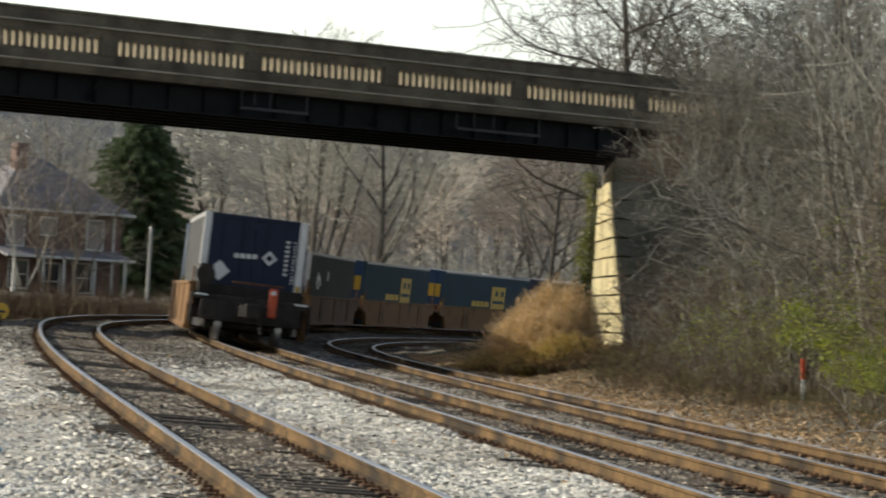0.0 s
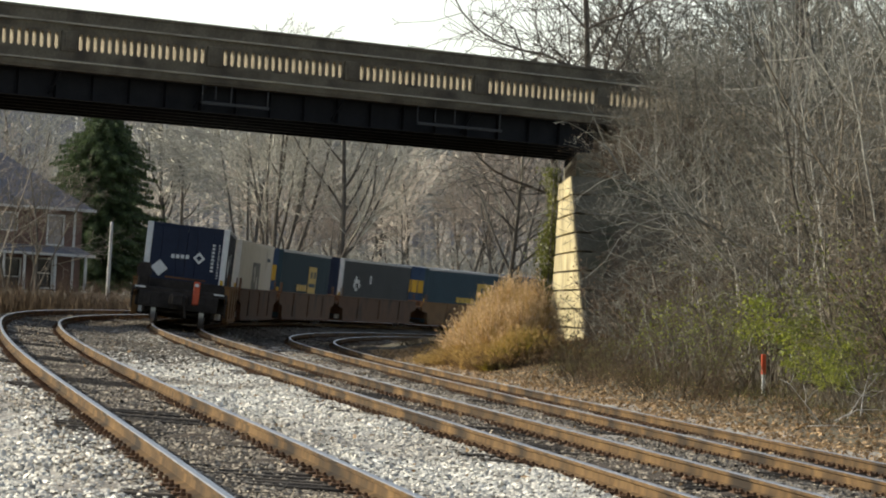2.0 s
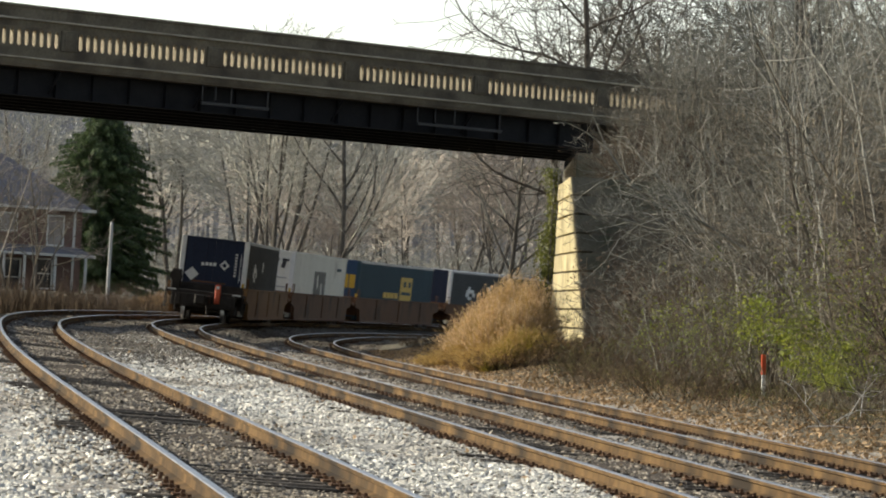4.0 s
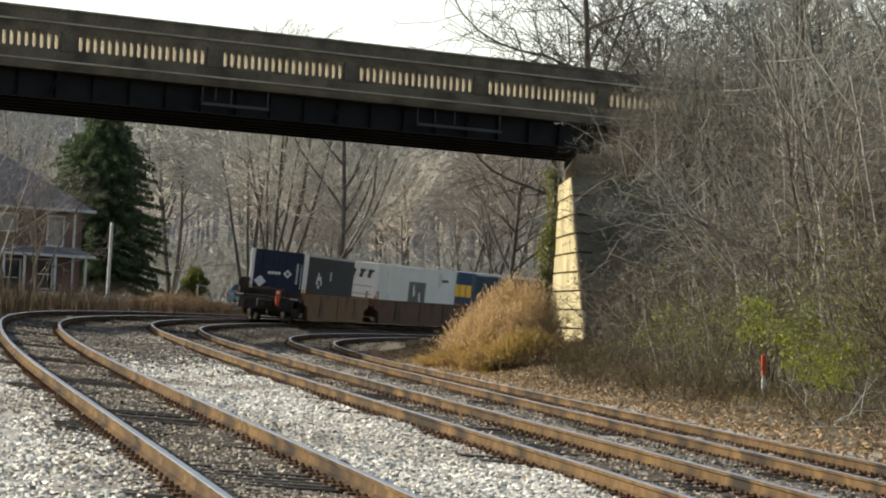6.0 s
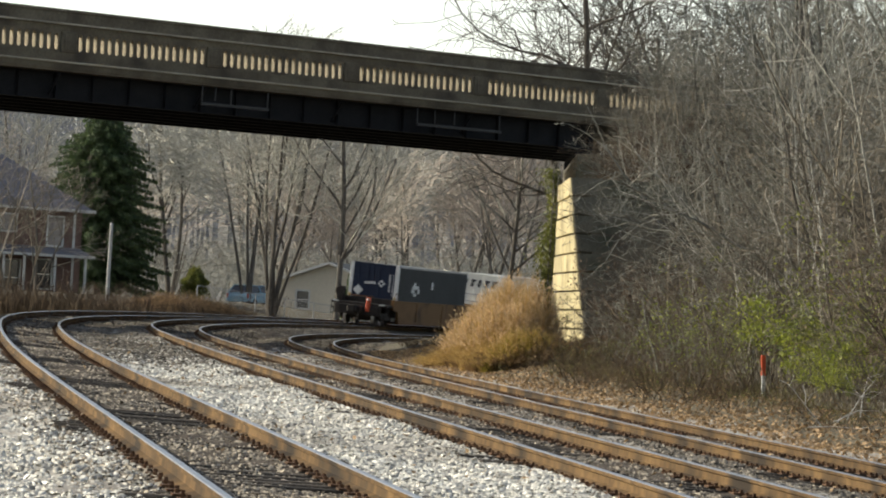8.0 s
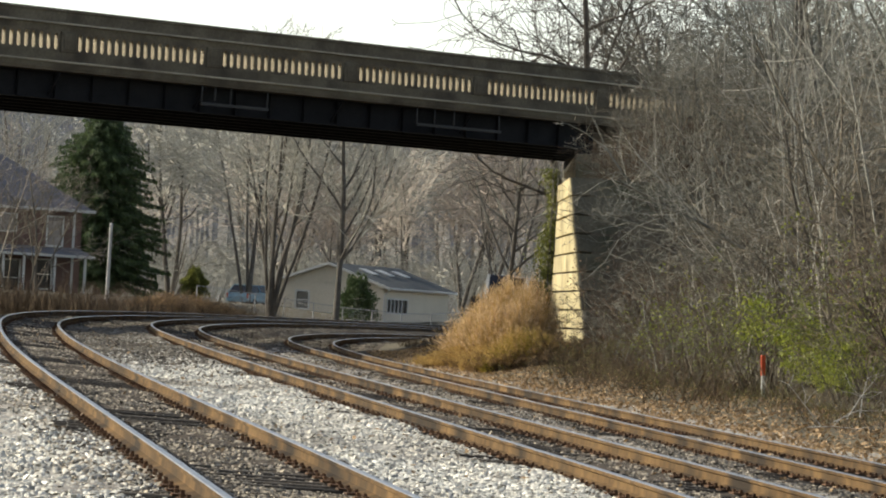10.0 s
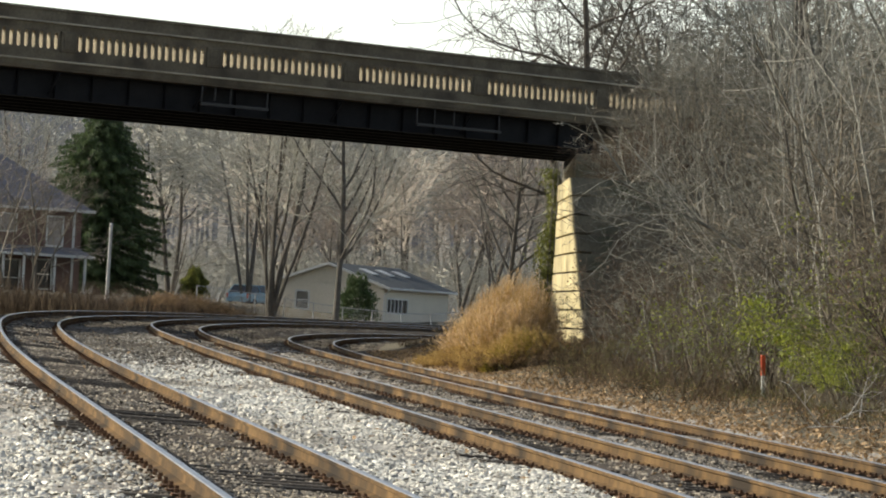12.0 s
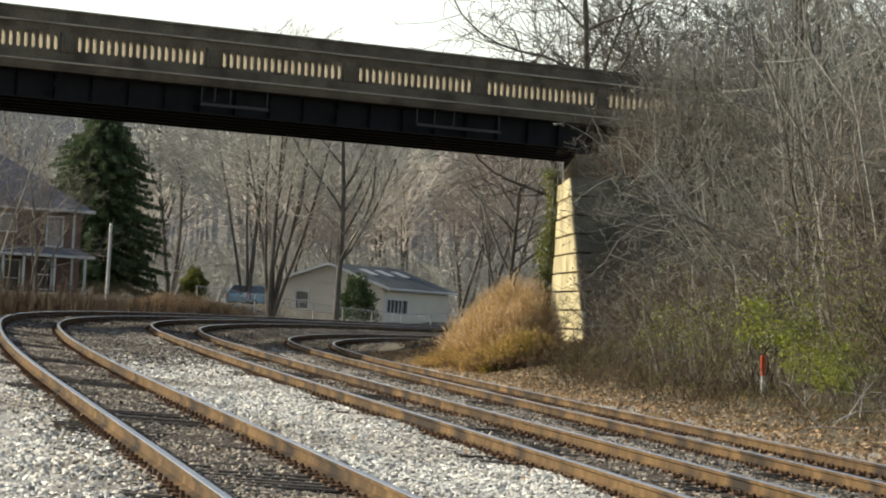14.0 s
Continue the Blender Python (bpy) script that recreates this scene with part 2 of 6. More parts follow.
def raw(name, verts, faces, mats, parent=None, index=None, smooth=False):
    """One mesh object from arrays that the code has worked out."""
    me = bpy.data.meshes.new(name)
    me.from_pydata([tuple(v) for v in verts], [], [tuple(f) for f in faces])
    for m in (mats if isinstance(mats, (list, tuple)) else [mats]):
        me.materials.append(m)
    if index is not None:
        me.polygons.foreach_set("material_index", np.asarray(index, dtype=np.int32))
    if smooth:
        me.polygons.foreach_set("use_smooth", np.ones(len(me.polygons), dtype=bool))
    me.update()
    ob = new(name, me)
    ob.parent = parent
    return ob


def thing(name, label, category, group="", m=None):
    ob = new(name)
    ob.empty_display_size = 0.2
    tagged(ob, label, category, group)
    if m is not None:
        ob.matrix_world = m
    return ob


def box(bm, x0, x1, y0, y1, z0, z1, bevel=0.0, mi=0):
    vs = [bm.verts.new((x, y, z)) for x in (x0, x1) for y in (y0, y1) for z in (z0, z1)]
    fs = [bm.faces.new([vs[i] for i in f]) for f in ((0, 1, 3, 2), (4, 6, 7, 5), (0, 4, 5, 1), (2, 3, 7, 6), (0, 2, 6, 4), (1, 5, 7, 3))]
    for f in fs:
        f.material_index = mi
    if bevel:
        es = list({e for f in fs for e in f.edges})
        bmesh.ops.bevel(bm, geom=es, offset=bevel, segments=1, affect="EDGES")
    return vs


def boxed(*a, **k):
    bm = bmesh.new()
    box(bm, *a, **k)
    return bm


def rod(bm, a, b, r, r2=None, n=8, mi=0):
    """A round bar from a to b."""
    a, b = Vector(a), Vector(b)
    r2 = r if r2 is None else r2
    q = (b - a).to_track_quat("Z", "Y").to_matrix()
    rings = []
    for p, rad in ((a, r), (b, r2)):
        rings.append([bm.verts.new(p + q @ Vector((math.cos(i * 2 * math.pi / n) * rad, math.sin(i * 2 * math.pi / n) * rad, 0))) for i in range(n)])
    fs = [bm.faces.new([rings[0][i], rings[0][(i + 1) % n], rings[1][(i + 1) % n], rings[1][i]]) for i in range(n)]
    fs += [bm.faces.new(rings[0][::-1]), bm.faces.new(rings[1])]
    for f in fs:
        f.material_index = mi


# ---------------------------------------------------------------- the line of the tracks
STEP = 0.5
S_MIN, S_MAX = -60.0, 520.0
SS = np.arange(S_MIN, S_MAX + STEP / 2, STEP)
KAPPA = np.interp(SS, [0, 32.86, 65.71, 98.57, 131.43, 164.29, 197.1, 262, 300], [-0.000575, 0.000707, 0.000764, 0.003661, 0.003033, 0.006081, 0.00608, 0.00608, 0])
KAPPA[SS < 0] = 0
I0 = int(round(-S_MIN / STEP))
HEAD = np.concatenate([[0], np.cumsum((KAPPA[1:] + KAPPA[:-1]) / 2 * STEP)])
HEAD += -0.145685 - HEAD[I0]
CX = np.concatenate([[0], np.cumsum((np.sin(HEAD[1:]) + np.sin(HEAD[:-1])) / 2 * STEP)])
CY = np.concatenate([[0], np.cumsum((np.cos(HEAD[1:]) + np.cos(HEAD[:-1])) / 2 * STEP)])
CX += 3.565719 - CX[I0]
CY += 26.024584 - CY[I0]
_s = np.clip(SS, -40, 180)
CZ = EYE.z - 1.377761 + 0.012608 * _s - 0.000035 * _s ** 2
CANT = np.radians(np.interp(SS, [0, 70, 140], [0.97, 3.98, 3.66]))
_c = np.clip(SS, -20, 215) / 100
OFFSET = {"A": -(4.202757 + 0.51599 * _c - 0.652426 * _c ** 2), "B": 0 * _c, "C": 4.14539 + 0.21102 * _c + 0.066158 * _c ** 2}
RAISE = {"A": 0.115 + 0 * _c, "B": 0 * _c, "C": -0.2529 - 0.0927 * _c}


def along(s, track="B", o=0.0, z=0.0):
    """Place, heading and cant on a track: s metres along the line, o metres to the right of the track's centre, z above its rails' tops."""
    h, c = np.interp(s, SS, HEAD), np.interp(s, SS, CANT)
    off = np.interp(s, SS, OFFSET[track]) + o * math.cos(c) + z * math.sin(c)
    x = np.interp(s, SS, CX) + math.cos(h) * off
    y = np.interp(s, SS, CY) - math.sin(h) * off
    zz = np.interp(s, SS, CZ) + np.interp(s, SS, RAISE[track]) - o * math.sin(c) + z * math.cos(c)
    return Vector((x, y, zz)), h, c


def on_track(s, track="B", o=0.0, z=0.0):
    """The pose of a thing on a track; its own y axis looks along the line."""
    p, h, c = along(s, track, o, z)
    return Matrix.Translation(p) @ Matrix.Rotation(-h, 4, "Z") @ Matrix.Rotation(c, 4, "Y")


def line_place(x, y):
    """For arrays of places: metres along the line, and metres to the right of it."""
    x, y = np.asarray(x, float).ravel(), np.asarray(y, float).ravel()
    k = slice(None, None, 4)
    s_out, o_out = np.empty(len(x)), np.empty(len(x))
    for i in range(0, len(x), 4000):
        dx, dy = x[i:i + 4000, None] - CX[None, k], y[i:i + 4000, None] - CY[None, k]
        j = (dx ** 2 + dy ** 2).argmin(1) * 4
        h = HEAD[j]
        dx, dy = x[i:i + 4000] - CX[j], y[i:i + 4000] - CY[j]
        s_out[i:i + 4000] = SS[j] + np.sin(h) * dx + np.cos(h) * dy
        o_out[i:i + 4000] = np.cos(h) * dx - np.sin(h) * dy
    return s_out, o_out


def ease(v, a, b):
    t = np.clip((v - a) / (b - a), 0, 1)
    return t * t * (3 - 2 * t)


def ground_z(x, y):
    """Height of the ground: the graded bed, the bank beside it, the yard behind the curve and the far hill."""
    x, y = np.asarray(x, float), np.asarray(y, float)
    s, o = line_place(x, y)
    s, o = s.reshape(x.shape), o.reshape(x.shape)
    z = np.interp(s, SS, CZ)
    oa, oc = np.interp(s, SS, OFFSET["A"]), np.interp(s, SS, OFFSET["C"])
    # the bed: filled to the ties at each track, a little lower between
    left, right = -(o - oa), o - oc
    cant = np.interp(s, SS, CANT)
    ra, rc = np.interp(s, SS, RAISE["A"]), np.interp(s, SS, RAISE["C"])
    bed = z - 0.174 + ra * ease(-o, 1.4, 2.8) + rc * ease(o, 1.4, 2.8)
    for centre in (oa, 0 * o, oc):                 # the bed follows each track's cant
        bed = bed - np.clip(o - centre, -1.6, 1.6) * np.sin(cant) * (1 - ease(np.abs(o - centre), 1.3, 2.1))
    for gap in (oa / 2, oc / 2):
        bed = bed - 0.06 * np.exp(-((o - gap) / 0.45) ** 2)
    bed = bed + 0.03 * np.sin(o * 1.7 + s * 0.31) * np.sin(s * 0.83)
    bed = bed - 0.35 * ease(left, 2.0, 4.5) * ease(s, 75, 110) + 0.05 * ease(left, 2, 4)
    bed = bed + (0.35 + 0.9) * ease(left, 5, 22) * ease(s, 70, 120)
    bank = ease(s, -40, 0) * (1 - ease(s, 128, 142))
    foot = 4.5 + 6.5 * ease(s, 45, 100)
    bed = bed + bank * (0.30 * ease(right, 2.2, 4.0) + 6.2 * ease(right, foot, foot + 13))
    bed = bed - 0.15 * ease(right, 2, 4) * (1 - bank)
    # the wooded hill
    d = np.hypot(x, y)
    hill = 36 * ease(d, 300, 950) * ease(y, 150, 500) * (1 + 0.10 * np.sin(x * 0.011 + 1.0) + 0.05 * np.sin(x * 0.031))
    return bed + hill


def gz(x, y):
    return float(ground_z(np.array([x]), np.array([y]))[0])



# ---------------------------------------------------------------- ground
def ground():
    xs = np.unique(np.concatenate([np.linspace(-12, 8, 81), np.linspace(-60, 60, 121), np.linspace(-400, 400, 81), np.linspace(-2500, 2500, 51)]))
    ys = np.unique(np.concatenate([np.linspace(24, 100, 110), np.linspace(-40, 320, 131), np.linspace(320, 1100, 79), np.linspace(-600, 3500, 42)]))
    X, Y = np.meshgrid(xs, ys, indexing="ij")
    Z = ground_z(X, Y)
    near = (np.abs(X) < 15) & (Y > 15) & (Y < 140)
    Z = Z + np.where(near, np.random.normal(0, 0.012, Z.shape), 0)
    v = np.stack([X, Y, Z], -1).reshape(-1, 3)
    ny = len(ys)
    i, j = np.meshgrid(np.arange(len(xs) - 1), np.arange(ny - 1), indexing="ij")
    a = (i * ny + j).ravel()
    f = np.stack([a, a + ny, a + ny + 1, a + 1], 1)
    mid = (v[f[:, 0]] + v[f[:, 2]]) / 2
    s, o = line_place(mid[:, 0], mid[:, 1])
    oa, oc = np.interp(s, SS, OFFSET["A"]), np.interp(s, SS, OFFSET["C"])
    wide = 3.2 + 12 * (1 - ease(s, 70, 110))
    bed = (o > oa - wide) & (o < oc + 2.4) & (mid[:, 1] < 420) & (mid[:, 0] > -60)
    kind = bed.astype(int)
    for centre in (oa, 0, oc):
        kind[bed & (np.abs(o - centre) < 1.15)] = 2
    kind[bed & (s + 6 * np.sin(o * 1.3) > 84)] = 2
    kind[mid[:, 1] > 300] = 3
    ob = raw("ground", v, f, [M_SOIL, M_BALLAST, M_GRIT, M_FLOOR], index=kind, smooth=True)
    tagged(ob, "grey ballast bed and leaf-strewn brown soil", "ground", kind="structure")


def track(name, key, s0, s1, label):
    """Two rails, ties, tie plates and spikes of one track."""
    top = thing(name, label, "railway track", "tracks")
    prof = [(-0.075, -0.148), (-0.075, -0.138), (-0.012, -0.118), (-0.009, -0.05), (-0.036, -0.038), (-0.036, -0.006), (-0.029, 0.0),
            (0.029, 0.0), (0.036, -0.006), (0.036, -0.038), (0.009, -0.05), (0.012, -0.118), (0.075, -0.138), (0.075, -0.148)]
    n = len(prof)
    for side in (-1, 1):
        s = np.arange(s0, s1, 1.0)
        v, f, mi = [], [], []
        for k, ss in enumerate(s):
            for (px, pz) in prof:
                v.append(along(ss, key, side * 0.7535 + px, pz)[0])
            if k:
                for q in range(n):
                    a, b = (k - 1) * n + q, (k - 1) * n + (q + 1) % n
                    f.append((a, a + n, b + n, b))
                    mi.append(1 if q in (5, 6, 7) else 0)
        raw("rail", v, f, [M_RAIL, M_HEAD], top, mi)
    tie_bm = boxed(-1.3, 1.3, -0.115, 0.115, -0.34, -0.163, bevel=0.015)
    tie = part("tie", tie_bm, M_TIE, top, "dark weathered wooden tie")
    bm = bmesh.new()
    box(bm, -0.18, 0.18, -0.095, 0.095, -0.163, -0.146)
    for dx, dy in ((-0.10, -0.06), (0.10, 0.06), (-0.14, 0.06), (0.14, -0.06)):
        box(bm, dx - 0.015, dx + 0.015, dy - 0.015, dy + 0.015, -0.146, -0.115)
    for dx in (-0.078, 0.078):
        box(bm, dx - 0.026, dx + 0.026, 0.12, 0.15, -0.175, -0.132)
    me_p = part("tie_plate", bm, M_PLATE, top, "rusty tie plate with spikes and rail anchors").data
    first = True
    rnd = random.Random(ord(key))
    for ss in np.arange(s0 + 2, min(s1, 190), 0.53):
        m = on_track(ss, key)
        t = tie if first else new("tie", tie.data)
        t.parent = top
        t.matrix_basis = m @ pose(rnd.uniform(-0.05, 0.05), 0, rnd.uniform(-0.012, 0.004), 0, 0, rnd.uniform(-1.5, 1.5))
        for side in (-0.7535, 0.7535):
            p = next(o for o in top.children if o.data == me_p) if first and side < 0 else new("tie_plate", me_p)
            p.parent = top
            p.matrix_basis = m @ pose(side, 0, 0)
        first = False
    return top


def tracks():
    track("railway_track", "A", -20, 300, "curved railway track with rusty rails on dark ties")
    track("railway_track", "B", -20, 500, "curved railway track that the train runs on")
    track("railway_track", "C", -20, 300, "curved railway track beside the leafy bank")


# ---------------------------------------------------------------- bridge
BP = Vector((-12.52, 122.0, 0))          # first pilaster of the near parapet
BD = Vector((0.768, 0.640, 0))           # along the bridge
BN = Vector((-0.640, 0.768, 0))          # across it, away from the near face
PANEL = 5.87
Z_GIRDER, Z_DECK, Z_TOP = 8.26, 9.16, 11.17


def bridge_matrix():
    return Matrix(((BD.x, BN.x, 0, BP.x), (BD.y, BN.y, 0, BP.y), (0, 0, 1, 0), (0, 0, 0, 1)))


def parapet_panel():
    """One panel of the open parapet: six-sided slots between slender balusters, in a mesh about x 0..PANEL, y 0..0.28."""
    bm = bmesh.new()
    half, t = 0.33, 0.30
    count = 18
    w = (PANEL - 2 * half) / count
    slot = 0.155
    front, back = -0.0, t
    # outline of the slots on the face, as a strip of columns
    def quad(pts, mi):
        f = bm.faces.new([bm.verts.new(p) for p in pts])
        f.material_index = mi
    zb, zt = 9.83, 10.38
    ch = 0.07
    for i in range(count):
        x0 = half + i * w
        a, b = x0 + (w - slot) / 2, x0 + (w + slot) / 2
        c = (a + b) / 2
        loop = [(a, zb + ch), (c - 0.03, zb), (c + 0.03, zb), (b, zb + ch), (b, zt - ch), (c + 0.03, zt), (c - 0.03, zt), (a, zt - ch)]
        for y, sgn in ((front, 1), (back, -1)):
            outer = [(x0, zb - 0.06), (x0 + w, zb - 0.06), (x0 + w, zt + 0.06), (x0, zt + 0.06)]
            quad([(x0, y, outer[0][1]), (c - 0.03, y, outer[0][1]), (c - 0.03, y, zb), (a, y, zb + ch), (a, y, zt - ch), (c - 0.03, y, zt), (c - 0.03, y, outer[2][1]), (x0, y, outer[2][1])][::sgn], 0)
            quad([(x0 + w, y, outer[0][1]), (x0 + w, y, outer[2][1]), (c + 0.03, y, outer[2][1]), (c + 0.03, y, zt), (b, y, zt - ch), (b, y, zb + ch), (c + 0.03, y, zb), (c + 0.03, y, outer[0][1])][::sgn], 0)
            quad([(c - 0.03, y, outer[0][1]), (c + 0.03, y, outer[0][1]), (c + 0.03, y, zb), (c - 0.03, y, zb)][::sgn], 0)
            quad([(c - 0.03, y, zt), (c + 0.03, y, zt), (c + 0.03, y, outer[2][1]), (c - 0.03, y, outer[2][1])][::sgn], 0)
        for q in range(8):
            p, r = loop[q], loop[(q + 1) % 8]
            # inner faces of the slots take the lit concrete colour
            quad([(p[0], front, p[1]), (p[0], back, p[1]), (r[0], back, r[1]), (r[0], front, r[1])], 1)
    bmesh.ops.remove_doubles(bm, verts=bm.verts, dist=1e-5)
    return bm


def bridge():
    top = thing("road_bridge", "weathered concrete road bridge on dark steel girders", "bridge")
    top.matrix_world = bridge_matrix()
    x0, x1 = -6 * PANEL, 6 * PANEL
    width = 10.0
    part("deck_slab", boxed(x0, x1, 0.35, width - 0.35, Z_DECK, 9.55), M_CONCRETE, top, "concrete road deck")
    me_panel = None
    for side in (0, 1):
        flip = Matrix.Identity(4) if side == 0 else pose(0, width, 0, 0, 0, 180)
        bm = bmesh.new()
        box(bm, x0, x1, 0.0, 0.36, 9.24, 9.77)
        box(bm, x0, x1, 0.06, 0.36, Z_DECK, 9.24)
        o = part("fascia", bm, M_CONCRETE, top, "stained concrete edge beam")
        o.matrix_basis = flip
        bm = bmesh.new()
        box(bm, x0, x1, -0.02, 0.32, 10.44, 10.66)
        box(bm, x0, x1, -0.03, 0.33, 10.66, Z_TOP - 0.12)
        box(bm, x0, x1, -0.07, 0.37, Z_TOP - 0.12, Z_TOP, bevel=0.03)
        o = part("coping", bm, M_CONCRETE, top, "heavy concrete coping")
        o.matrix_basis = flip
        for z, out in ((9.42, 0.08), (10.66, 0.13)):
            o = part("ledge", boxed(x0, x1, -out, -0.001 if z < 10 else -0.021, z, z + 0.06, bevel=0.01), M_LEDGE, top, "pale weathered ledge")
            o.matrix_basis = flip
        for i in range(-5, 6):
            if me_panel is None:
                o = part("balustrade_panel", parapet_panel(), [M_CONCRETE, M_JAMB], top, "open concrete balustrade panel with slot jambs coloured as sunlit")
                me_panel = o.data
            else:
                o = new("balustrade_panel", me_panel)
                o.parent = top
            o.matrix_basis = flip @ pose(i * PANEL, 0, 0)
            bm = boxed(-0.30, 0.30, -0.05, 0.35, 9.77, 10.44, bevel=0.02)
            box(bm, -0.20, 0.20, -0.075, -0.05, 9.85, 10.36, bevel=0.01)
            o = part("pilaster", bm, M_CONCRETE, top)
            o.matrix_basis = flip @ pose(i * PANEL, 0, 0)
    for k in range(6):
        y = 0.75 + k * (width - 1.5) / 5
        xe = (4.9 - BP.x - BN.x * y) / BD.x + 0.5          # the skew end over the abutment
        bm = boxed(x0, xe, y - 0.012, y + 0.012, Z_GIRDER + 0.03, Z_DECK)
        box(bm, x0, xe, y - 0.17, y + 0.17, Z_GIRDER, Z_GIRDER + 0.03)
        box(bm, x0, xe, y - 0.17, y + 0.17, Z_DECK - 0.03, Z_DECK - 0.002)
        for x in np.arange(x0, xe, PANEL / 4):
            box(bm, x - 0.008, x + 0.008, y - 0.15, y + 0.15, Z_GIRDER + 0.03, Z_DECK - 0.03)
        part("girder", bm, M_STEEL, top, "dark riveted steel plate girder")
    for i in range(-5, 5):
        bm = bmesh.new()
        for y in np.arange(0.75, 8, 1.7):
            rod(bm, (i * PANEL, y + 0.1, Z_GIRDER + 0.1), (i * PANEL, y + 1.6, Z_DECK - 0.15), 0.04, n=5)
            rod(bm, (i * PANEL, y + 0.1, Z_DECK - 0.15), (i * PANEL, y + 1.6, Z_GIRDER + 0.1), 0.04, n=5)
        part("cross_brace", bm, M_STEEL, top)
    # slanting knee brackets that hold the overhanging walk
    for i in np.arange(-5, 3.6, 1.0):
        bm = bmesh.new()
        x = i * PANEL - 0.2
        rod(bm, (x, 0.10, Z_DECK - 0.06), (x, 0.72, Z_GIRDER + 0.15), 0.05, n=5)
        part("bracket", bm, M_STEEL, top)
    # inspection rods and hanger bars under the edge
    for x, drop in ((5.55, 0.55), (6.1, 0.5), (6.75, 0.6), (8.3, 0.62), (14.9, 0.6), (15.7, 0.55), (16.6, 0.55), (18.7, 0.6)):
        bm = bmesh.new()
        rod(bm, (x, 0.12, Z_DECK + 0.1), (x, 0.12, Z_DECK - drop * 0.95), 0.03, n=6)
        part("hanger_rod", bm, M_HANGER, top, "dull grey hanger rod")
    for a, b, z in ((5.5, 8.35, 8.55), (14.9, 18.8, 8.55)):
        bm = boxed(a, b, 0.07, 0.17, z - 0.05, z + 0.05, bevel=0.01)
        part("conduit_bar", bm, M_HANGER, top, "dull grey conduit bar")


def abutment():
    """The stone abutment: a battered wall beside the tracks and a wing that faces along them, laid in courses of blocks."""
    top = thing("bridge_abutment", "yellow sandstone block abutment with dark joints and ivy", "abutment")
    rnd = random.Random(5)
    near_b, near_t = Vector((4.30, 108.0, 0.55)), Vector((3.60, 110.0, 6.10))
    far_b, far_t = Vector((3.44, 116.5, 0.55)), Vector((3.52, 116.5, 6.10))
    right_b, right_t = Vector((14.0, 113.5, 0.55)), Vector((14.0, 114.5, 6.10))
    core = bmesh.new()
    inset = Vector((0.45, 0.20, 0))
    lo = [near_b + inset, right_b + inset, Vector((14, 149, 0.55)), Vector((4.6, 149, 0.55)), far_b + Vector((0.45, -0.06, 0))]
    hi = [near_t + inset, right_t + inset, Vector((14, 149, 6.35)), Vector((4.6, 149, 6.35)), far_t + Vector((0.45, -0.06, 0))]
    vl, vh = [core.verts.new(p) for p in lo], [core.verts.new(p) for p in hi]
    core.faces.new(vh)
    core.faces.new(vl[::-1])
    for i in range(5):
        core.faces.new([vl[i], vl[(i + 1) % 5], vh[(i + 1) % 5], vh[i]])
    bmesh.ops.recalc_face_normals(core, faces=core.faces)
    part("core", core, M_CONCRETE, top, "dark mortar core")
    courses = 10
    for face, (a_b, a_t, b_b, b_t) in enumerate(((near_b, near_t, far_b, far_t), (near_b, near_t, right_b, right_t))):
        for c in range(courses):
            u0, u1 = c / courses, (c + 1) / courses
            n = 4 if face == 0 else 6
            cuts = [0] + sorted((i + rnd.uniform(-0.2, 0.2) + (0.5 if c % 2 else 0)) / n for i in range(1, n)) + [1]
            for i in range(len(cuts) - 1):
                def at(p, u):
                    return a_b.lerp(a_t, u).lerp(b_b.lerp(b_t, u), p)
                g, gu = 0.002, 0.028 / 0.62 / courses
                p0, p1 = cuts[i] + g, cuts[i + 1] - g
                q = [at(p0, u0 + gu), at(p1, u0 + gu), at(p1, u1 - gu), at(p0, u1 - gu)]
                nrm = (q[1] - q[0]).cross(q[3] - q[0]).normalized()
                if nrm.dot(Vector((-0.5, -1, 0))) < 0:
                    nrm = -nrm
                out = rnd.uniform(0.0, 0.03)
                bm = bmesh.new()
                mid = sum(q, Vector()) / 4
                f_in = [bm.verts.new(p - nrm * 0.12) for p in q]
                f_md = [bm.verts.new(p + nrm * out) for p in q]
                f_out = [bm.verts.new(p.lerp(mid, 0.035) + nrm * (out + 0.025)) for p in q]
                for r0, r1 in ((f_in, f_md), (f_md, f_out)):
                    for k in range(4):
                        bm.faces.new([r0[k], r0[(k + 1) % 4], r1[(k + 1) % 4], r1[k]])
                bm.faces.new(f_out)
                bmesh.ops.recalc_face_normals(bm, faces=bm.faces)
                # the wing face takes the stone colour with its shade painted in
                part("stone_block", bm, M_SHADED_MOSSY if face else M_SANDSTONE, top)
    bm = boxed(4.6, 14.0, 134.5, 149.0, 6.36, 7.95, bevel=0.03)
    # the shelf takes the same shade-darkened stone colour
    part("bearing_shelf", bm, M_SHADED_MOSSY, top)
    for k in range(6):
        y = 0.75 + k * 1.7
        p = BP + BN * y + BD * ((4.9 - BP.x - BN.x * y) / BD.x)
        part("bearing", boxed(p.x - 0.3, p.x + 0.3, p.y - 0.3, p.y + 0.3, 7.95, Z_GIRDER, bevel=0.03), M_STEEL, top)
    # the other end of the bridge, out of view
    far = thing("bridge_abutment", "sandstone abutment at the far end of the bridge", "abutment")
    m = bridge_matrix()
    bm = boxed(-6 * PANEL - 3, -5.3 * PANEL, 0.2, 9.8, -0.5, Z_GIRDER, bevel=0.05)
    o = part("wall", bm, M_SANDSTONE, far)
    far.matrix_world = m


# ---------------------------------------------------------------- the train
PITCH = 19.9
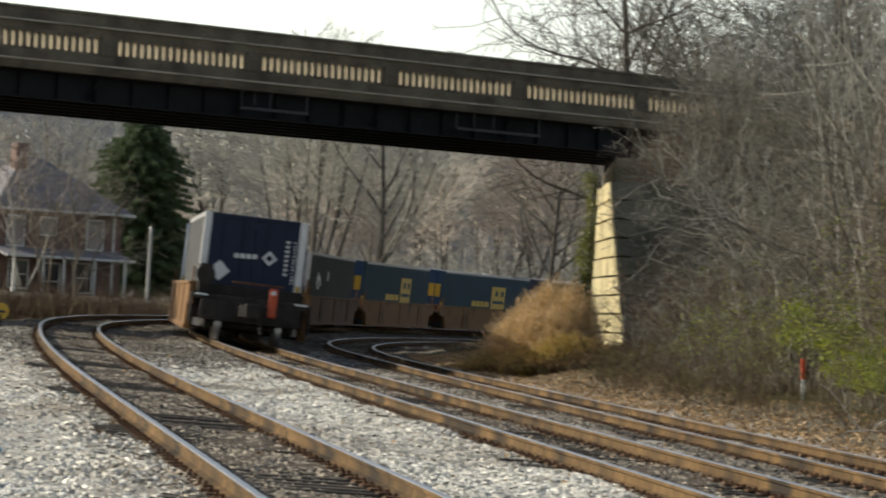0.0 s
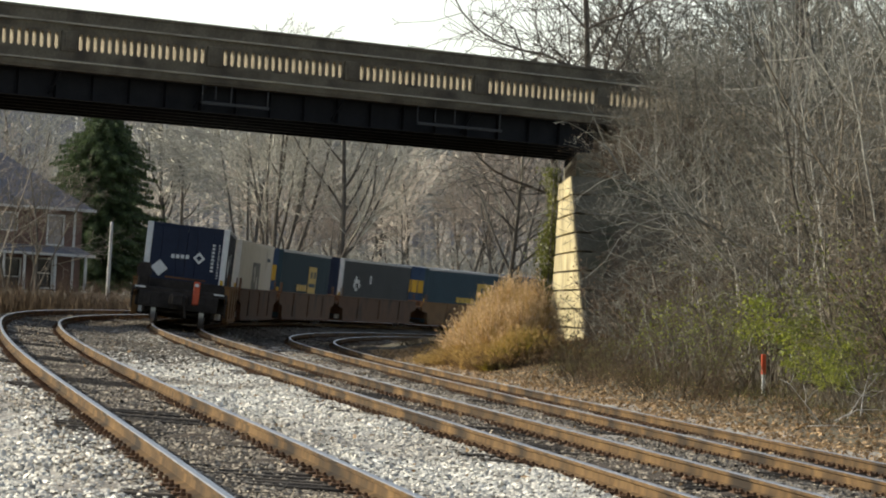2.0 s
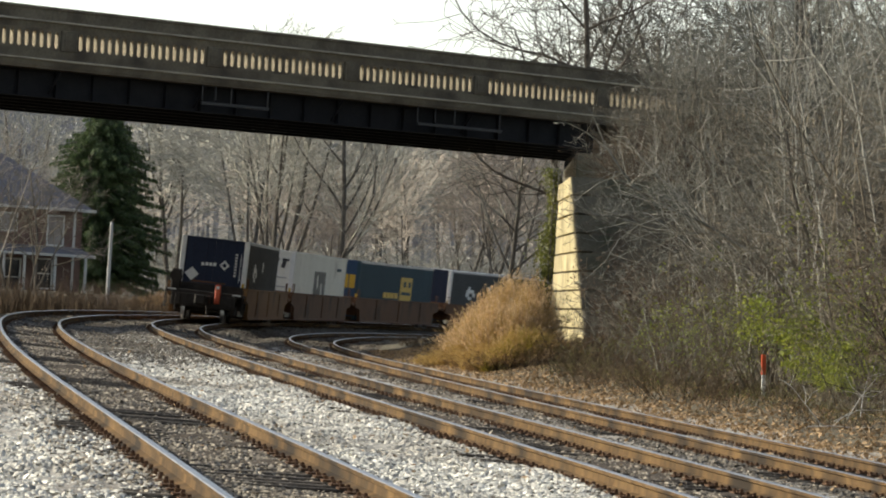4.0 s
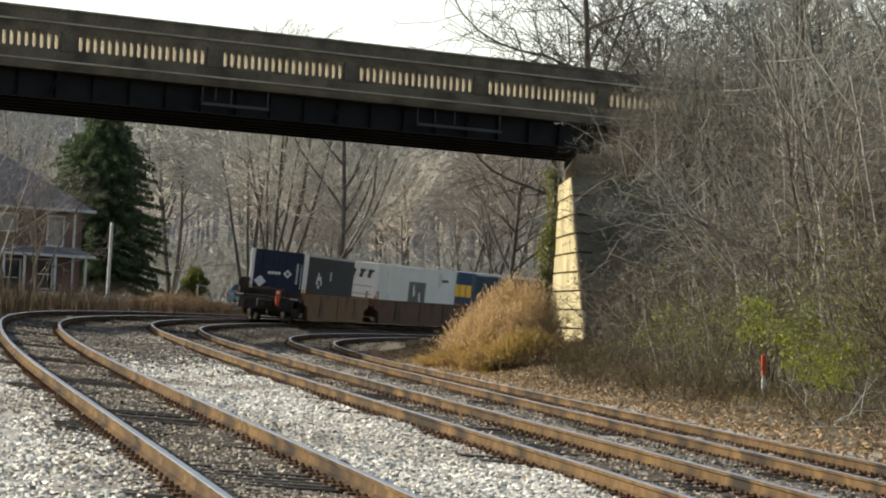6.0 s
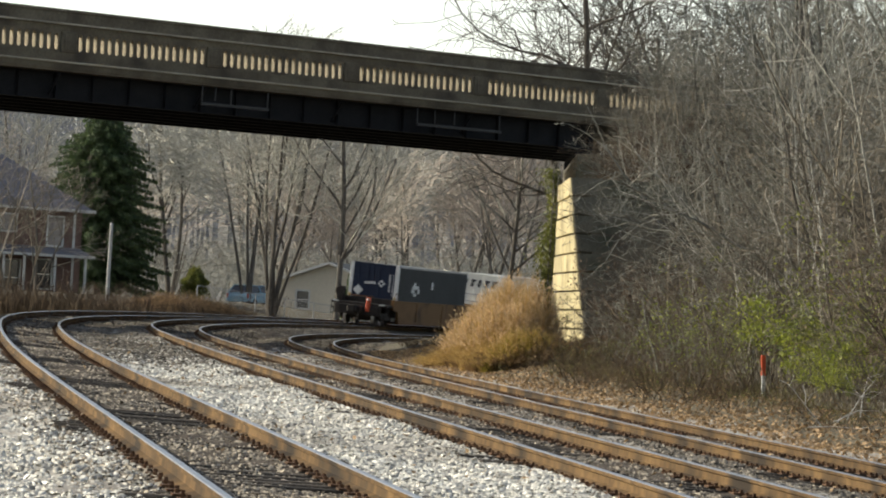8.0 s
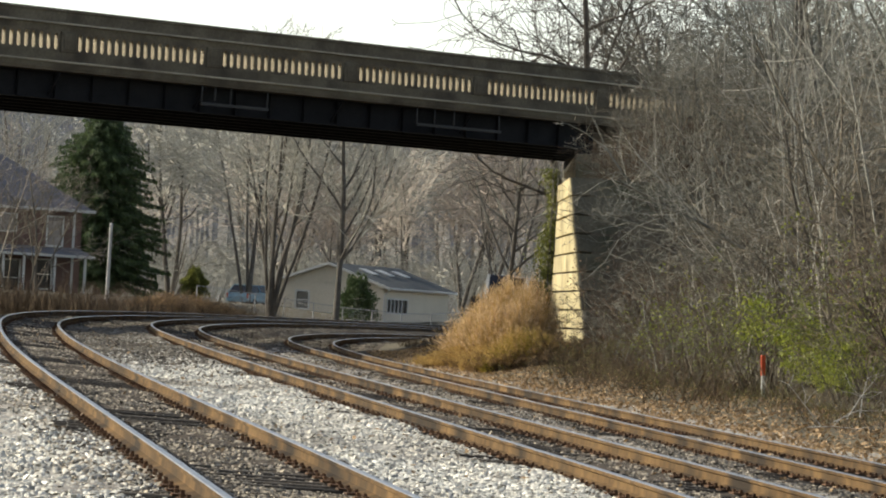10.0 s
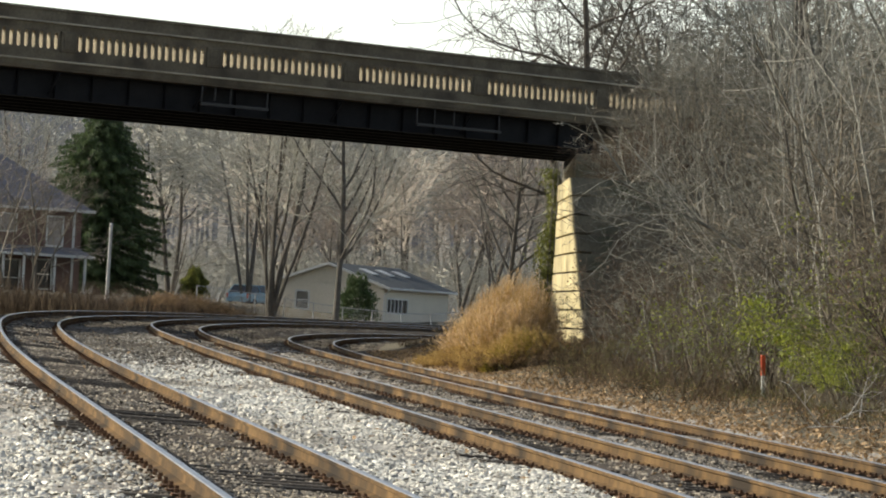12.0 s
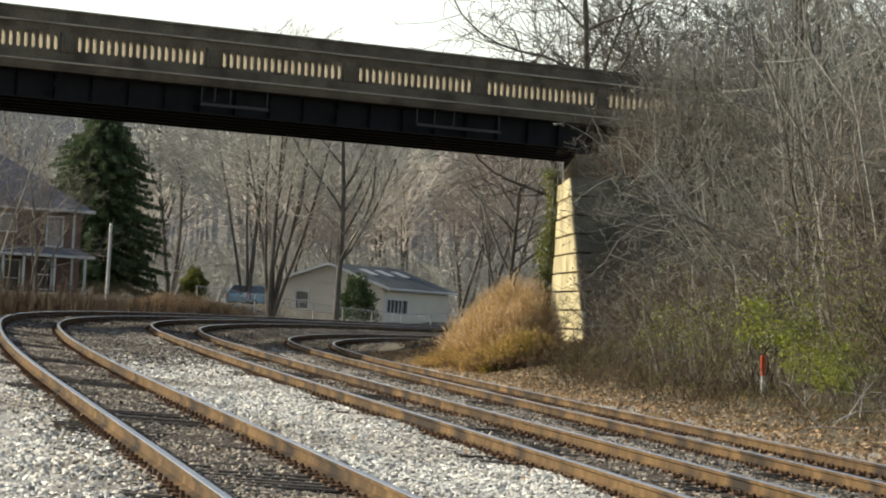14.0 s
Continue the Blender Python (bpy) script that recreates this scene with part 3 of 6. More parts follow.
CARS = 10
SPEED = 12.24
REAR = 68.06                 # where the rear face of the last container stands on the line at the start


def train_s(t):
    return REAR + SPEED * t


def well_car(rear, paint=None):
    """An articulated well car, its own y axis ahead and z = 0 at the rails' tops; the container's rear door is at y = 0."""
    top = thing("well_car", "rust-brown railway well car" + (" with a red end marker" if rear else ""), "railway wagon", "train cars")
    paint = paint or M_BROWN
    for sx in (-1, 1):
        bm = bmesh.new()
        a, b = sorted((sx * 1.36, sx * 1.50))
        # side sill that thins towards its ends
        ys = [(-1.1, 0.92, 1.28), (-0.15, 0.80, 1.34), (0.05, 0.22, 1.34), (16.0, 0.22, 1.34), (16.2, 0.80, 1.34), (17.25, 0.92, 1.28)]
        rows = [[bm.verts.new(p) for p in ((a, y, lo), (b, y, lo), (b, y, hi), (a, y, hi))] for y, lo, hi in ys]
        for r0, r1 in zip(rows, rows[1:]):
            for k in range(4):
                bm.faces.new([r0[k], r0[(k + 1) % 4], r1[(k + 1) % 4], r1[k]])
        bm.faces.new(rows[0][::-1])
        bm.faces.new(rows[-1])
        box(bm, a - 0.03, b + 0.03, -1.0, 17.1, 1.30, 1.38, bevel=0.01)
        box(bm, a - 0.03, b + 0.03, 0.1, 15.95, 0.20, 0.29, bevel=0.01)
        for y in (3.2, 8.1, 13.0):
            box(bm, (b if sx > 0 else a - 0.03), (b + 0.03 if sx > 0 else a), y - 0.05, y + 0.05, 0.36, 1.31)
        bmesh.ops.recalc_face_normals(bm, faces=bm.faces)
        part("side_sill", bm, [paint], top, "ribbed brown side sill")
    part("well_floor", boxed(-1.36, 1.36, 0.3, 15.9, 0.22, 0.295), M_BLACK, top)
    for y0, y1 in ((-2.15 if rear else -1.65, -0.12), (16.3, 17.75)):
        bm = boxed(-1.45, 1.45, y0, y1, 0.98, 1.12, bevel=0.02)
        box(bm, -0.35, 0.35, y0, y1, 0.62, 0.98, bevel=0.03)
        box(bm, -1.42, 1.42, y0 + 0.1 if y0 > 0 else y1 - 0.2, y0 + 0.2 if y0 > 0 else y1 - 0.1, 0.5, 1.40, bevel=0.02)
        if rear and y0 < 0:                         # deep end sill that hides the upper wheels
            box(bm, -1.22, 1.22, y0 - 0.14, y0, 0.50, 0.99, bevel=0.02)
            for sx in (-1, 1):
                box(bm, sx * 0.95 - 0.10, sx * 0.95 + 0.10, y0 - 0.19, y0 - 0.14, 0.56, 0.94, bevel=0.01)
        part("end_platform", bm, M_BLACK if rear and y0 < 0 else M_BROWN, top, "grimy end platform")
    for sx in (-1, 1):
        for y in (-0.6, 16.7):
            bm = bmesh.new()
            rod(bm, (sx * 1.42, y, 1.1), (sx * 1.42, y, 1.75), 0.022, n=6)
            rod(bm, (sx * 1.42, y + 0.4, 1.1), (sx * 1.42, y + 0.4, 1.75), 0.022, n=6)
            rod(bm, (sx * 1.42, y, 1.74), (sx * 1.42, y + 0.4, 1.74), 0.022, n=6)
            part("grab_rail", bm, M_BROWN, top)
    if rear:
        bm = boxed(-1.34, -0.98, -1.75, -1.40, 1.12, 1.85, bevel=0.04)
        rod(bm, (-1.16, -1.76, 1.58), (-1.16, -1.82, 1.58), 0.24, n=18)
        part("hand_brake", bm, M_BLACK, top, "grimy black hand brake housing and wheel")
        bm = boxed(-0.28, 0.28, -2.3, -1.6, 0.62, 0.95, bevel=0.05)
        box(bm, -0.14, 0.14, -2.75, -2.25, 0.68, 0.98, bevel=0.04)
        box(bm, -0.20, 0.20, -2.95, -2.7, 0.62, 1.0, bevel=0.05)
        part("coupler", bm, M_BLACK, top, "grimy knuckle coupler")
        bm = bmesh.new()
        rod(bm, (0.2, -2.4, 0.7), (0.28, -2.5, 0.28), 0.035, n=7)
        part("air_hose", bm, M_BLACK, top)
        bm = boxed(0.42, 0.62, -1.85, -1.66, 0.70, 1.42, bevel=0.03)
        o = part("end_marker", bm, M_RED, top, "orange-red end-of-train marker box")
        part("lamp", boxed(0.46, 0.58, -1.87, -1.85, 1.26, 1.36, bevel=0.01), M_POST, o)
        bm = boxed(-0.5, 0.75, -1.80, -1.68, 1.44, 1.50, bevel=0.01)
        part("walkway_edge", bm, M_BROWN, top)
        for sx in (-1, 1):
            part("reflector", boxed(sx * 1.22 - 0.16, sx * 1.22 + 0.16, -1.67, -1.652, 1.07, 1.115), M_POST, top, "white reflective strip")
            bm = bmesh.new()
            for z in (0.45, 0.75, 1.05):
                rod(bm, (sx * 1.45, -1.62, z), (sx * 1.45, -1.15, z), 0.02, n=5)
            rod(bm, (sx * 1.45, -1.62, 0.4), (sx * 1.45, -1.62, 1.1), 0.025, n=5)
            rod(bm, (sx * 1.45, -1.15, 0.4), (sx * 1.45, -1.15, 1.1), 0.025, n=5)
            part("ladder", bm, M_BLACK, top)
        for o in top.children:                      # these hang on the rear face of the long platform
            if o.name.split(".")[0] in ("coupler", "air_hose", "end_marker", "walkway_edge", "reflector", "ladder"):
                o.location.y -= 0.5
    return top


def truck(parent, y):
    """A two-axle truck under its car; gives back the two wheelsets, which turn."""
    bm = bmesh.new()
    for sx in (-1, 1):
        x0, x1 = sorted((sx * 0.98, sx * 1.12))
        box(bm, x0, x1, y - 0.55, y + 0.55, 0.28, 0.62, bevel=0.06)
        for dy in (-0.88, 0.88):
            box(bm, x0, x1, y + dy - 0.17, y + dy + 0.17, 0.30, 0.60, bevel=0.05)
        box(bm, x0, x1, y - 0.95, y + 0.95, 0.56, 0.68, bevel=0.04)
        for dx in np.linspace(-0.25, 0.25, 3):
            rod(bm, ((x0 + x1) / 2, y + dx, 0.36), ((x0 + x1) / 2, y + dx, 0.56), 0.07, n=8)
    box(bm, -1.1, 1.1, y - 0.2, y + 0.2, 0.42, 0.64, bevel=0.04)
    part("truck_frame", bm, M_BLACK, parent, "black cast truck frame")
    sets = []
    for dy in (-0.88, 0.88):
        bm = bmesh.new()
        rod(bm, (-1.05, 0, 0), (1.05, 0, 0), 0.08, n=10)
        for sx in (-1, 1):
            rod(bm, (sx * 0.69, 0, 0), (sx * 0.82, 0, 0), 0.42, n=28)
            rod(bm, (sx * 0.67, 0, 0), (sx * 0.70, 0, 0), 0.445, n=28)
            for k in range(6):
                a = k * math.pi / 3
                rod(bm, (sx * 0.815, 0.27 * math.cos(a), 0.27 * math.sin(a)), (sx * 0.835, 0.27 * math.cos(a), 0.27 * math.sin(a)), 0.035, n=6)
        for f in bm.faces:
            c = f.calc_center_median()
            f.material_index = 1 if 0.38 < math.hypot(c.y, c.z) and abs(f.normal.x) < 0.5 else 0
        bm.normal_update()
        for f in bm.faces:
            c = f.calc_center_median()
            f.material_index = 1 if 0.38 < math.hypot(c.y, c.z) and abs(f.normal.x) < 0.5 else 0
        o = part("wheelset", bm, [M_BLACK, M_TREAD], parent, "axle with two steel wheels and bright treads")
        o.location = (0, y + dy, 0.42)
        sets.append(o)
    return sets


def bars(bm, x, y0, z0, widths, h, gap, mi=0):
    """A line of plain bars on a side wall at x, running back from y0."""
    y = y0
    for w in widths:
        if w > 0:
            box(bm, min(x, x + 0.012), max(x, x + 0.012), y - w, y, z0, z0 + h, mi=mi)
        y -= abs(w) + gap


def container(kind):
    """A 16.15 m container, the navy one 13.2 m to fit the camera's view, on its floor at z = 0; the rear door at y = 0
    and the length ahead.
    """
    names = {"navy": ("charcoal container with a dark blue door end, length fitted to the view", M_CHARCOAL), "white": ("white 53-foot container with black lettering bars", M_WHITE),
             "gold": ("dark blue-green container with yellow marks", M_TEAL), "dark": ("charcoal container with a small white mark", M_CHARCOAL)}
    label, paint = names[kind]
    top = thing("shipping_container", label, "container", "containers on the train")
    W, L, H = 1.30, 13.2 if kind == "navy" else 16.15, 2.85
    for sx in (-1, 1):
        bm = bmesh.new()
        # ribbed side sheet
        ys, prev = [], None
        y = 0.14
        while y < L - 0.2:
            ys += [(y, 0), (y + 0.12, 0), (y + 0.16, 1), (y + 0.28, 1)]
            y += 0.32
        ys.append((L - 0.14, 0))
        for yy, d in ys:
            x = sx * (W - 0.012 - 0.022 * d)
            cur = (bm.verts.new((x, yy, 0.12)), bm.verts.new((x, yy, H - 0.1)))
            if prev:
                bm.faces.new([prev[0], cur[0], cur[1], prev[1]])
            prev = cur
        x0, x1 = sorted((sx * W, sx * (W - 0.06)))
        box(bm, x0, x1, 0, L, 0, 0.14)
        part("side_wall", bm, paint, top, "ribbed steel side wall")
        bm = boxed(x0, x1, 0, L, H - 0.11, H, bevel=0.01)
        part("top_rail", bm, M_GALV if kind != "white" else paint, top)
    part("roof", boxed(-W + 0.05, W - 0.05, 0.02, L - 0.02, H - 0.05, H - 0.012), M_GALV if kind != "white" else paint, top)
    part("floor", boxed(-W + 0.06, W - 0.06, 0.02, L - 0.02, 0.03, 0.14), M_BLACK, top)
    part("front_wall", boxed(-W + 0.03, W - 0.03, L - 0.06, L, 0.0, H - 0.012), paint, top)
    door_paint = M_BLUE_DOOR if kind == "gold" else paint if kind == "white" else M_NAVY
    for sx in (-1, 1):
        x0, x1 = sorted((sx * 0.004, sx * (W - 0.16)))
        door = part("door", boxed(x0, x1, 0.02, 0.07, 0.1, H - 0.1, bevel=0.008), door_paint, top, "plain dark blue door" if door_paint is M_NAVY else "")
        for fx in (0.30, 0.80):
            bm = bmesh.new()
            rod(bm, (sx * fx, 0.005, 0.1), (sx * fx, 0.005, H - 0.1), 0.016, n=6)
            part("lock_bar", bm, door_paint, door)
        px0, px1 = sorted((sx * (W - 0.005), sx * (W - 0.19)))
        post = part("corner_post", boxed(px0, px1, -0.015, 0.16, 0, H, bevel=0.012), M_POST if kind in ("navy", "dark", "white") else paint, top, "white corner post")
        part("stripe", boxed((px0 + px1) / 2 - 0.05, (px0 + px1) / 2 + 0.05, -0.02, -0.0155, 0.45, 1.25), M_YELLOW, post, "yellow height stripe")
    part("door_header", boxed(-W + 0.19, W - 0.19, -0.005, 0.1, H - 0.1, H, bevel=0.01), door_paint, top)
    part("door_sill", boxed(-W + 0.19, W - 0.19, -0.005, 0.1, 0.0, 0.1, bevel=0.01), M_BLACK, top)
    yf = -0.012
    if kind == "navy":
        def flat(name, quads, label=""):
            bm = bmesh.new()
            for q in quads:
                a = [bm.verts.new((x, yf, z)) for x, z in q]
                b = [bm.verts.new((x, yf + 0.03, z)) for x, z in q]
                bm.faces.new(a)
                for k in range(len(q)):
                    bm.faces.new([a[k], b[k], b[(k + 1) % len(q)], a[(k + 1) % len(q)]])
            bmesh.ops.recalc_face_normals(bm, faces=bm.faces)
            part(name, bm, M_POST, top, label)
        flat("diamond_sign", [[(-1.06, 1.43), (-0.79, 1.17), (-0.52, 1.43), (-0.79, 1.69)]], "grey-white diamond placard")
        r = lambda x, z, w, h: [(x, z), (x + w, z), (x + w, z + h), (x, z + h)]
        flat("logo_mark", [r(-0.46 + 0.15 * i, 1.78 + 0.008 * i, 0.11, 0.12) for i in range(4)], "white bars in place of a logo")
        ring = []
        for k in range(4):
            a0, a1 = k * math.pi / 2, (k + 1) * math.pi / 2
            o, i_ = 0.19, 0.095
            ring.append([(0.42 + o * math.cos(a0), 1.86 + o * math.sin(a0)), (0.42 + o * math.cos(a1), 1.86 + o * math.sin(a1)), (0.42 + i_ * math.cos(a1), 1.86 + i_ * math.sin(a1)), (0.42 + i_ * math.cos(a0), 1.86 + i_ * math.sin(a0))])
        flat("logo_ring", ring, "white open diamond shape")
        flat("number_strip", [r(0.80, 2.28 - 0.115 * i, 0.085, 0.07) for i in range(8)], "white bars in place of numbers")
        flat("text_strip", [r(1.00, 2.30 - 0.085 * i, 0.035 + 0.012 * (i % 3), 0.045) for i in range(13)], "white bars in place of small print")
    bm = bmesh.new()
    x = W
    if kind in ("navy", "dark"):
        # a small pale emblem in plain shapes
        bars(bm, x - 0.012, 3.9, 1.72, [1.2], 0.18, 0.1)
        bars(bm, x - 0.012, 4.1, 1.52, [0.4, -0.4, 0.5], 0.20, 0.1)
        bars(bm, x - 0.012, 3.5, 1.36, [0.5], 0.16, 0.1)
        bars(bm, x - 0.012, 3.3, 1.90, [0.35], 0.16, 0.1)
        part("emblem", bm, M_POST, top, "small white emblem in plain shapes")
        part("small_mark", boxed(x - 0.012, x, 6.3, 6.6, 1.75, 2.15), M_POST, top)
    elif kind == "gold":
        bars(bm, x - 0.012, 11.4, 0.5, [2.6], 1.75, 0.1)
        part("emblem", bm, M_YELLOW, top, "yellow emblem panel in plain shapes")
        bm = bmesh.new()
        bars(bm, x - 0.012, 8.4, 1.15, [0.7, 0.7, 0.7, 0.7], 0.28, 0.12)
        part("lettering", bm, M_YELLOW, top, "yellow bars in place of lettering")
        bm = bmesh.new()
        bars(bm, x - 0.004, 11.1, 1.35, [2.0], 0.16, 0.1)
        bars(bm, x - 0.004, 11.1, 1.75, [0.5, -0.2, 0.5], 0.28, 0.2)
        bars(bm, x - 0.004, 11.1, 0.80, [2.0], 0.10, 0.1)
        part("emblem_face", bm, M_TEAL, top)
        for k in range(3):
            part("corner_mark", boxed(0.10 + 0.34 * k, 0.38 + 0.34 * k, -0.012, 0.02, 1.50, 2.15), M_YELLOW, top, "yellow bar in place of a brand")
    else:
        # heavy slanted bars on the door in place of the name, thin lines under it, and a checked square on the side
        for k in range(5):
            q = part("name_bar", boxed(-0.08, 0.08, -0.014, 0.02, -0.21, 0.21), M_INK, top, "heavy black bar in place of a name")
            q.matrix_basis = pose(-0.85 + 0.42 * k, 0, 2.30, 0, 14, 0)
            if k in (1, 3, 4):
                q = part("name_bar", boxed(-0.16, 0.14, -0.013, 0.02, -0.05, 0.05), M_INK, top)
                q.matrix_basis = pose(-0.78 + 0.42 * k, 0, 2.45, 0, 0, 0)
        for z in (0.45, 0.85, 1.25, 1.65):
            part("door_line", boxed(-1.0, 1.0, -0.013, 0.02, z, z + 0.05), M_GALV, top)
        box(bm, x - 0.012, x, 6.2, 9.6, 0.75, 2.10)
        for k in range(2):
            q = part("emblem_streak", boxed(x - 0.02, x + 0.004, -0.14, 0.14, -0.45 + 0.4 * k, 0.15 + 0.4 * k), M_WHITE, top, "pale slanting streak")
            q.matrix_basis = pose(0, 8.4 - 1.1 * k, 1.40, 24, 0, 0)
        part("emblem", bm, M_INK, top, "dark square emblem in plain shapes")
        part("number_bar", boxed(x - 0.012, x, 13.0, 14.4, 2.2, 2.34), M_TEAL, top)
    return top


TRAIN = []


def train():
    kinds = ["navy", "white", "gold", "dark", "gold", "gold", "navy", "gold", "dark", "gold"]
    built = {}
    for i in range(CARS):
        car = well_car(i == 0, M_TAN if i in (0, 4, 5, 6) else M_BROWN)
        wheels = truck(car, -0.70) if i == 0 else []
        wheels += truck(car, 17.02)
        if kinds[i] in built:
            box_ = copy_thing(built[kinds[i]], Matrix.Identity(4))
        else:
            box_ = built[kinds[i]] = container(kinds[i])
        TRAIN.append((car, box_, wheels, i * PITCH))


def motions():
    rows_t = [k * 0.25 for k in range(57)]
    spins = [k / 30 for k in range(421)]
    for car, load, wheels, ahead in TRAIN:
        rows = []
        for t in rows_t:
            s = train_s(t) + ahead
            a, b = on_track(s - 0.95), on_track(s + 17.02)
            pa, pb = a.translation, b.translation
            way = (pb - pa).normalized()
            up = (a.col[2].to_3d() + b.col[2].to_3d()).normalized()
            side = way.cross(up).normalized()
            up = side.cross(way)
            m = Matrix(((side.x, way.x, up.x, 0), (side.y, way.y, up.y, 0), (side.z, way.z, up.z, 0), (0, 0, 0, 1)))
            m.translation = pa + way * 0.95
            rows.append((t, m))
        walk(car, rows)
        walk(load, [(t, m @ pose(0, 0, 0.34 - 0.04)) for t, m in rows])
        for w in wheels:
            at = w.location.copy()
            walk(w, [(t, Matrix.Translation(at) @ Matrix.Rotation(-SPEED * t / 0.42, 4, "X")) for t in spins])


# ---------------------------------------------------------------- plants
def fast_mesh(name, v, loops, sides, mats, index=None):
    """A mesh from numpy arrays; all faces have the same number of sides."""
    me = bpy.data.meshes.new(name)
    n = len(loops) // sides
    me.vertices.add(len(v))
    me.vertices.foreach_set("co", np.asarray(v, dtype=np.float32).ravel())
    me.loops.add(len(loops))
    me.loops.foreach_set("vertex_index", np.asarray(loops, dtype=np.int32))
    me.polygons.add(n)
    me.polygons.foreach_set("loop_start", np.arange(0, n * sides, sides, dtype=np.int32))
    for m in (mats if isinstance(mats, (list, tuple)) else [mats]):
        me.materials.append(m)
    if index is not None:
        me.polygons.foreach_set("material_index", np.asarray(index, dtype=np.int32))
    me.update(calc_edges=True)
    me.validate()
    return me


def tubes(segs, n=3):
    """Vertices and loops of tapered prisms; segs is an array of rows x0 y0 z0 x1 y1 z1 r0 r1."""
    segs = np.asarray(segs, float)
    a, b = segs[:, 0:3], segs[:, 3:6]
    d = b - a
    d /= np.linalg.norm(d, axis=1)[:, None] + 1e-9
    ref = np.where(np.abs(d[:, 2:3]) < 0.9, np.array([[0, 0, 1.0]]), np.array([[1.0, 0, 0]]))
    u = np.cross(d, ref)
    u /= np.linalg.norm(u, axis=1)[:, None] + 1e-9
    w = np.cross(d, u)
    ang = np.arange(n) * 2 * np.pi / n
    ring = u[:, None, :] * np.cos(ang)[None, :, None] + w[:, None, :] * np.sin(ang)[None, :, None]
    v = np.concatenate([a[:, None] + ring * segs[:, 6][:, None, None], b[:, None] + ring * segs[:, 7][:, None, None]], 1)
    base = np.arange(len(segs))[:, None, None] * 2 * n
    i = np.arange(n)
    q = np.stack([i, (i + 1) % n, n + (i + 1) % n, n + i], 1)[None] + base
    return v.reshape(-1, 3), q.ravel()


def ribbons(segs):
    """Thin far-off twigs, one strip each."""
    segs = np.asarray(segs, float)
    a, b = segs[:, 0:3], segs[:, 3:6]
    d = b - a
    u = np.cross(d, np.array([[0.15, 1.0, 0.05]]))
    u /= np.linalg.norm(u, axis=1)[:, None] + 1e-9
    v = np.stack([a - u * segs[:, 6:7], a + u * segs[:, 6:7], b + u * segs[:, 7:8], b - u * segs[:, 7:8]], 1).reshape(-1, 3)
    return v, np.arange(len(v))


def quads(centre, ax, ay):
    """Vertices and loops of loose flat leaves: centre, half length and half width vectors."""
    v = np.stack([centre - ax, centre - ay * 0.9, centre + ax, centre + ay * 0.9], 1).reshape(-1, 3)
    return v, np.arange(len(v))


def branch(rnd, segs, p, d, length, r, level, o):
    """Grows a crooked limb and its side shoots into segs."""
    steps = max(2, int(length / o["step"]) if level < o["levels"] else 2)
    steps = min(steps, o["most"])
    step = length / steps
    for k in range(steps):
        j = o["crook"] * (0.35 if level == 0 else 1)
        d = (d + Vector((rnd.gauss(0, j), rnd.gauss(0, j), rnd.gauss(0, j) + o["lift"] * (0.3 if level == 0 else 1)))).normalized()
        q = p + d * step
        r2 = max(r * (1 - 0.75 / steps), o["thin"])
        segs.append((*p, *q, r, r2))
        p, r = q, r2
        if level < o["levels"] and (level > 0 or k >= steps * o["bare"]):
            for _ in range(o["shoots"][level]):
                if rnd.random() < o["chance"]:
                    side = Vector((rnd.gauss(0, 1), rnd.gauss(0, 1), rnd.gauss(0, 0.6)))
                    side = (side - d * side.dot(d)).normalized()
                    nd = (d * o["keep"] + side * o["spread"]).normalized()
                    left = length * (1 - (k + 1) / steps)
                    branch(rnd, segs, p, nd, (left * 0.55 + length * 0.28) * rnd.uniform(0.7, 1.15), max(r * 0.55, o["thin"]), level + 1, o)


TREE = dict(levels=4, step=0.9, most=9, crook=0.13, lift=0.05, thin=0.012, bare=0.28, shoots=(2, 1, 1, 1), chance=0.85, keep=0.75, spread=0.75)
SHRUB = dict(levels=3, step=0.45, most=9, crook=0.28, lift=-0.02, thin=0.0036, bare=0.15, shoots=(1, 1, 2), chance=0.85, keep=0.6, spread=0.95)


def tree_mesh(seed, height, stems=1, lean=0.1, radius=0.2, mat=None, **more):
    rnd = random.Random(seed)
    o = dict(TREE, **more)
    segs = []
    for i in range(stems):
        d = Vector((rnd.uniform(-lean, lean), rnd.uniform(-lean, lean), 1)).normalized()
        p = Vector((rnd.uniform(-0.25, 0.25), rnd.uniform(-0.25, 0.25), -0.3)) if stems > 1 else Vector((0, 0, -0.3))
        branch(rnd, segs, p, d, height * (1 if i == 0 else rnd.uniform(0.7, 0.95)), radius * (1 if i == 0 else rnd.uniform(0.6, 0.9)), 0, o)
    segs = np.array(segs)
    thick = segs[:, 6] > 0.05
    return segs[thick], segs[~thick]


def tree_thing(name, label, seed, height, m, twig=None, far=False, bark=None, **k):
    """A bare tree: one mesh for trunk and limbs, one for the crown of twigs."""
    top = thing(name, label, "tree", "bare trees")
    a, b = tree_mesh(seed, height, **k)
    for nm, sg, n, mat in (("trunk", a, 6, bark or M_BARK), ("crown", b, 3, twig or M_TWIG)):
        if len(sg):
            v, l = ribbons(sg) if far and nm == "crown" else tubes(sg, n)
            o = new(nm, fast_mesh(nm, v, l, 4, mat))
            o.parent = top
            tagged(o, kind="stuff")
    top.matrix_world = m
    return top


def stand(name, label, x, y, seed, height, rz=0, sc=1.0, **k):
    t = tree_thing(name, label, seed, height, pose(x, y, gz(x, y), 0, 0, rz), **k)
    t.scale = (sc, sc, sc)
    return t


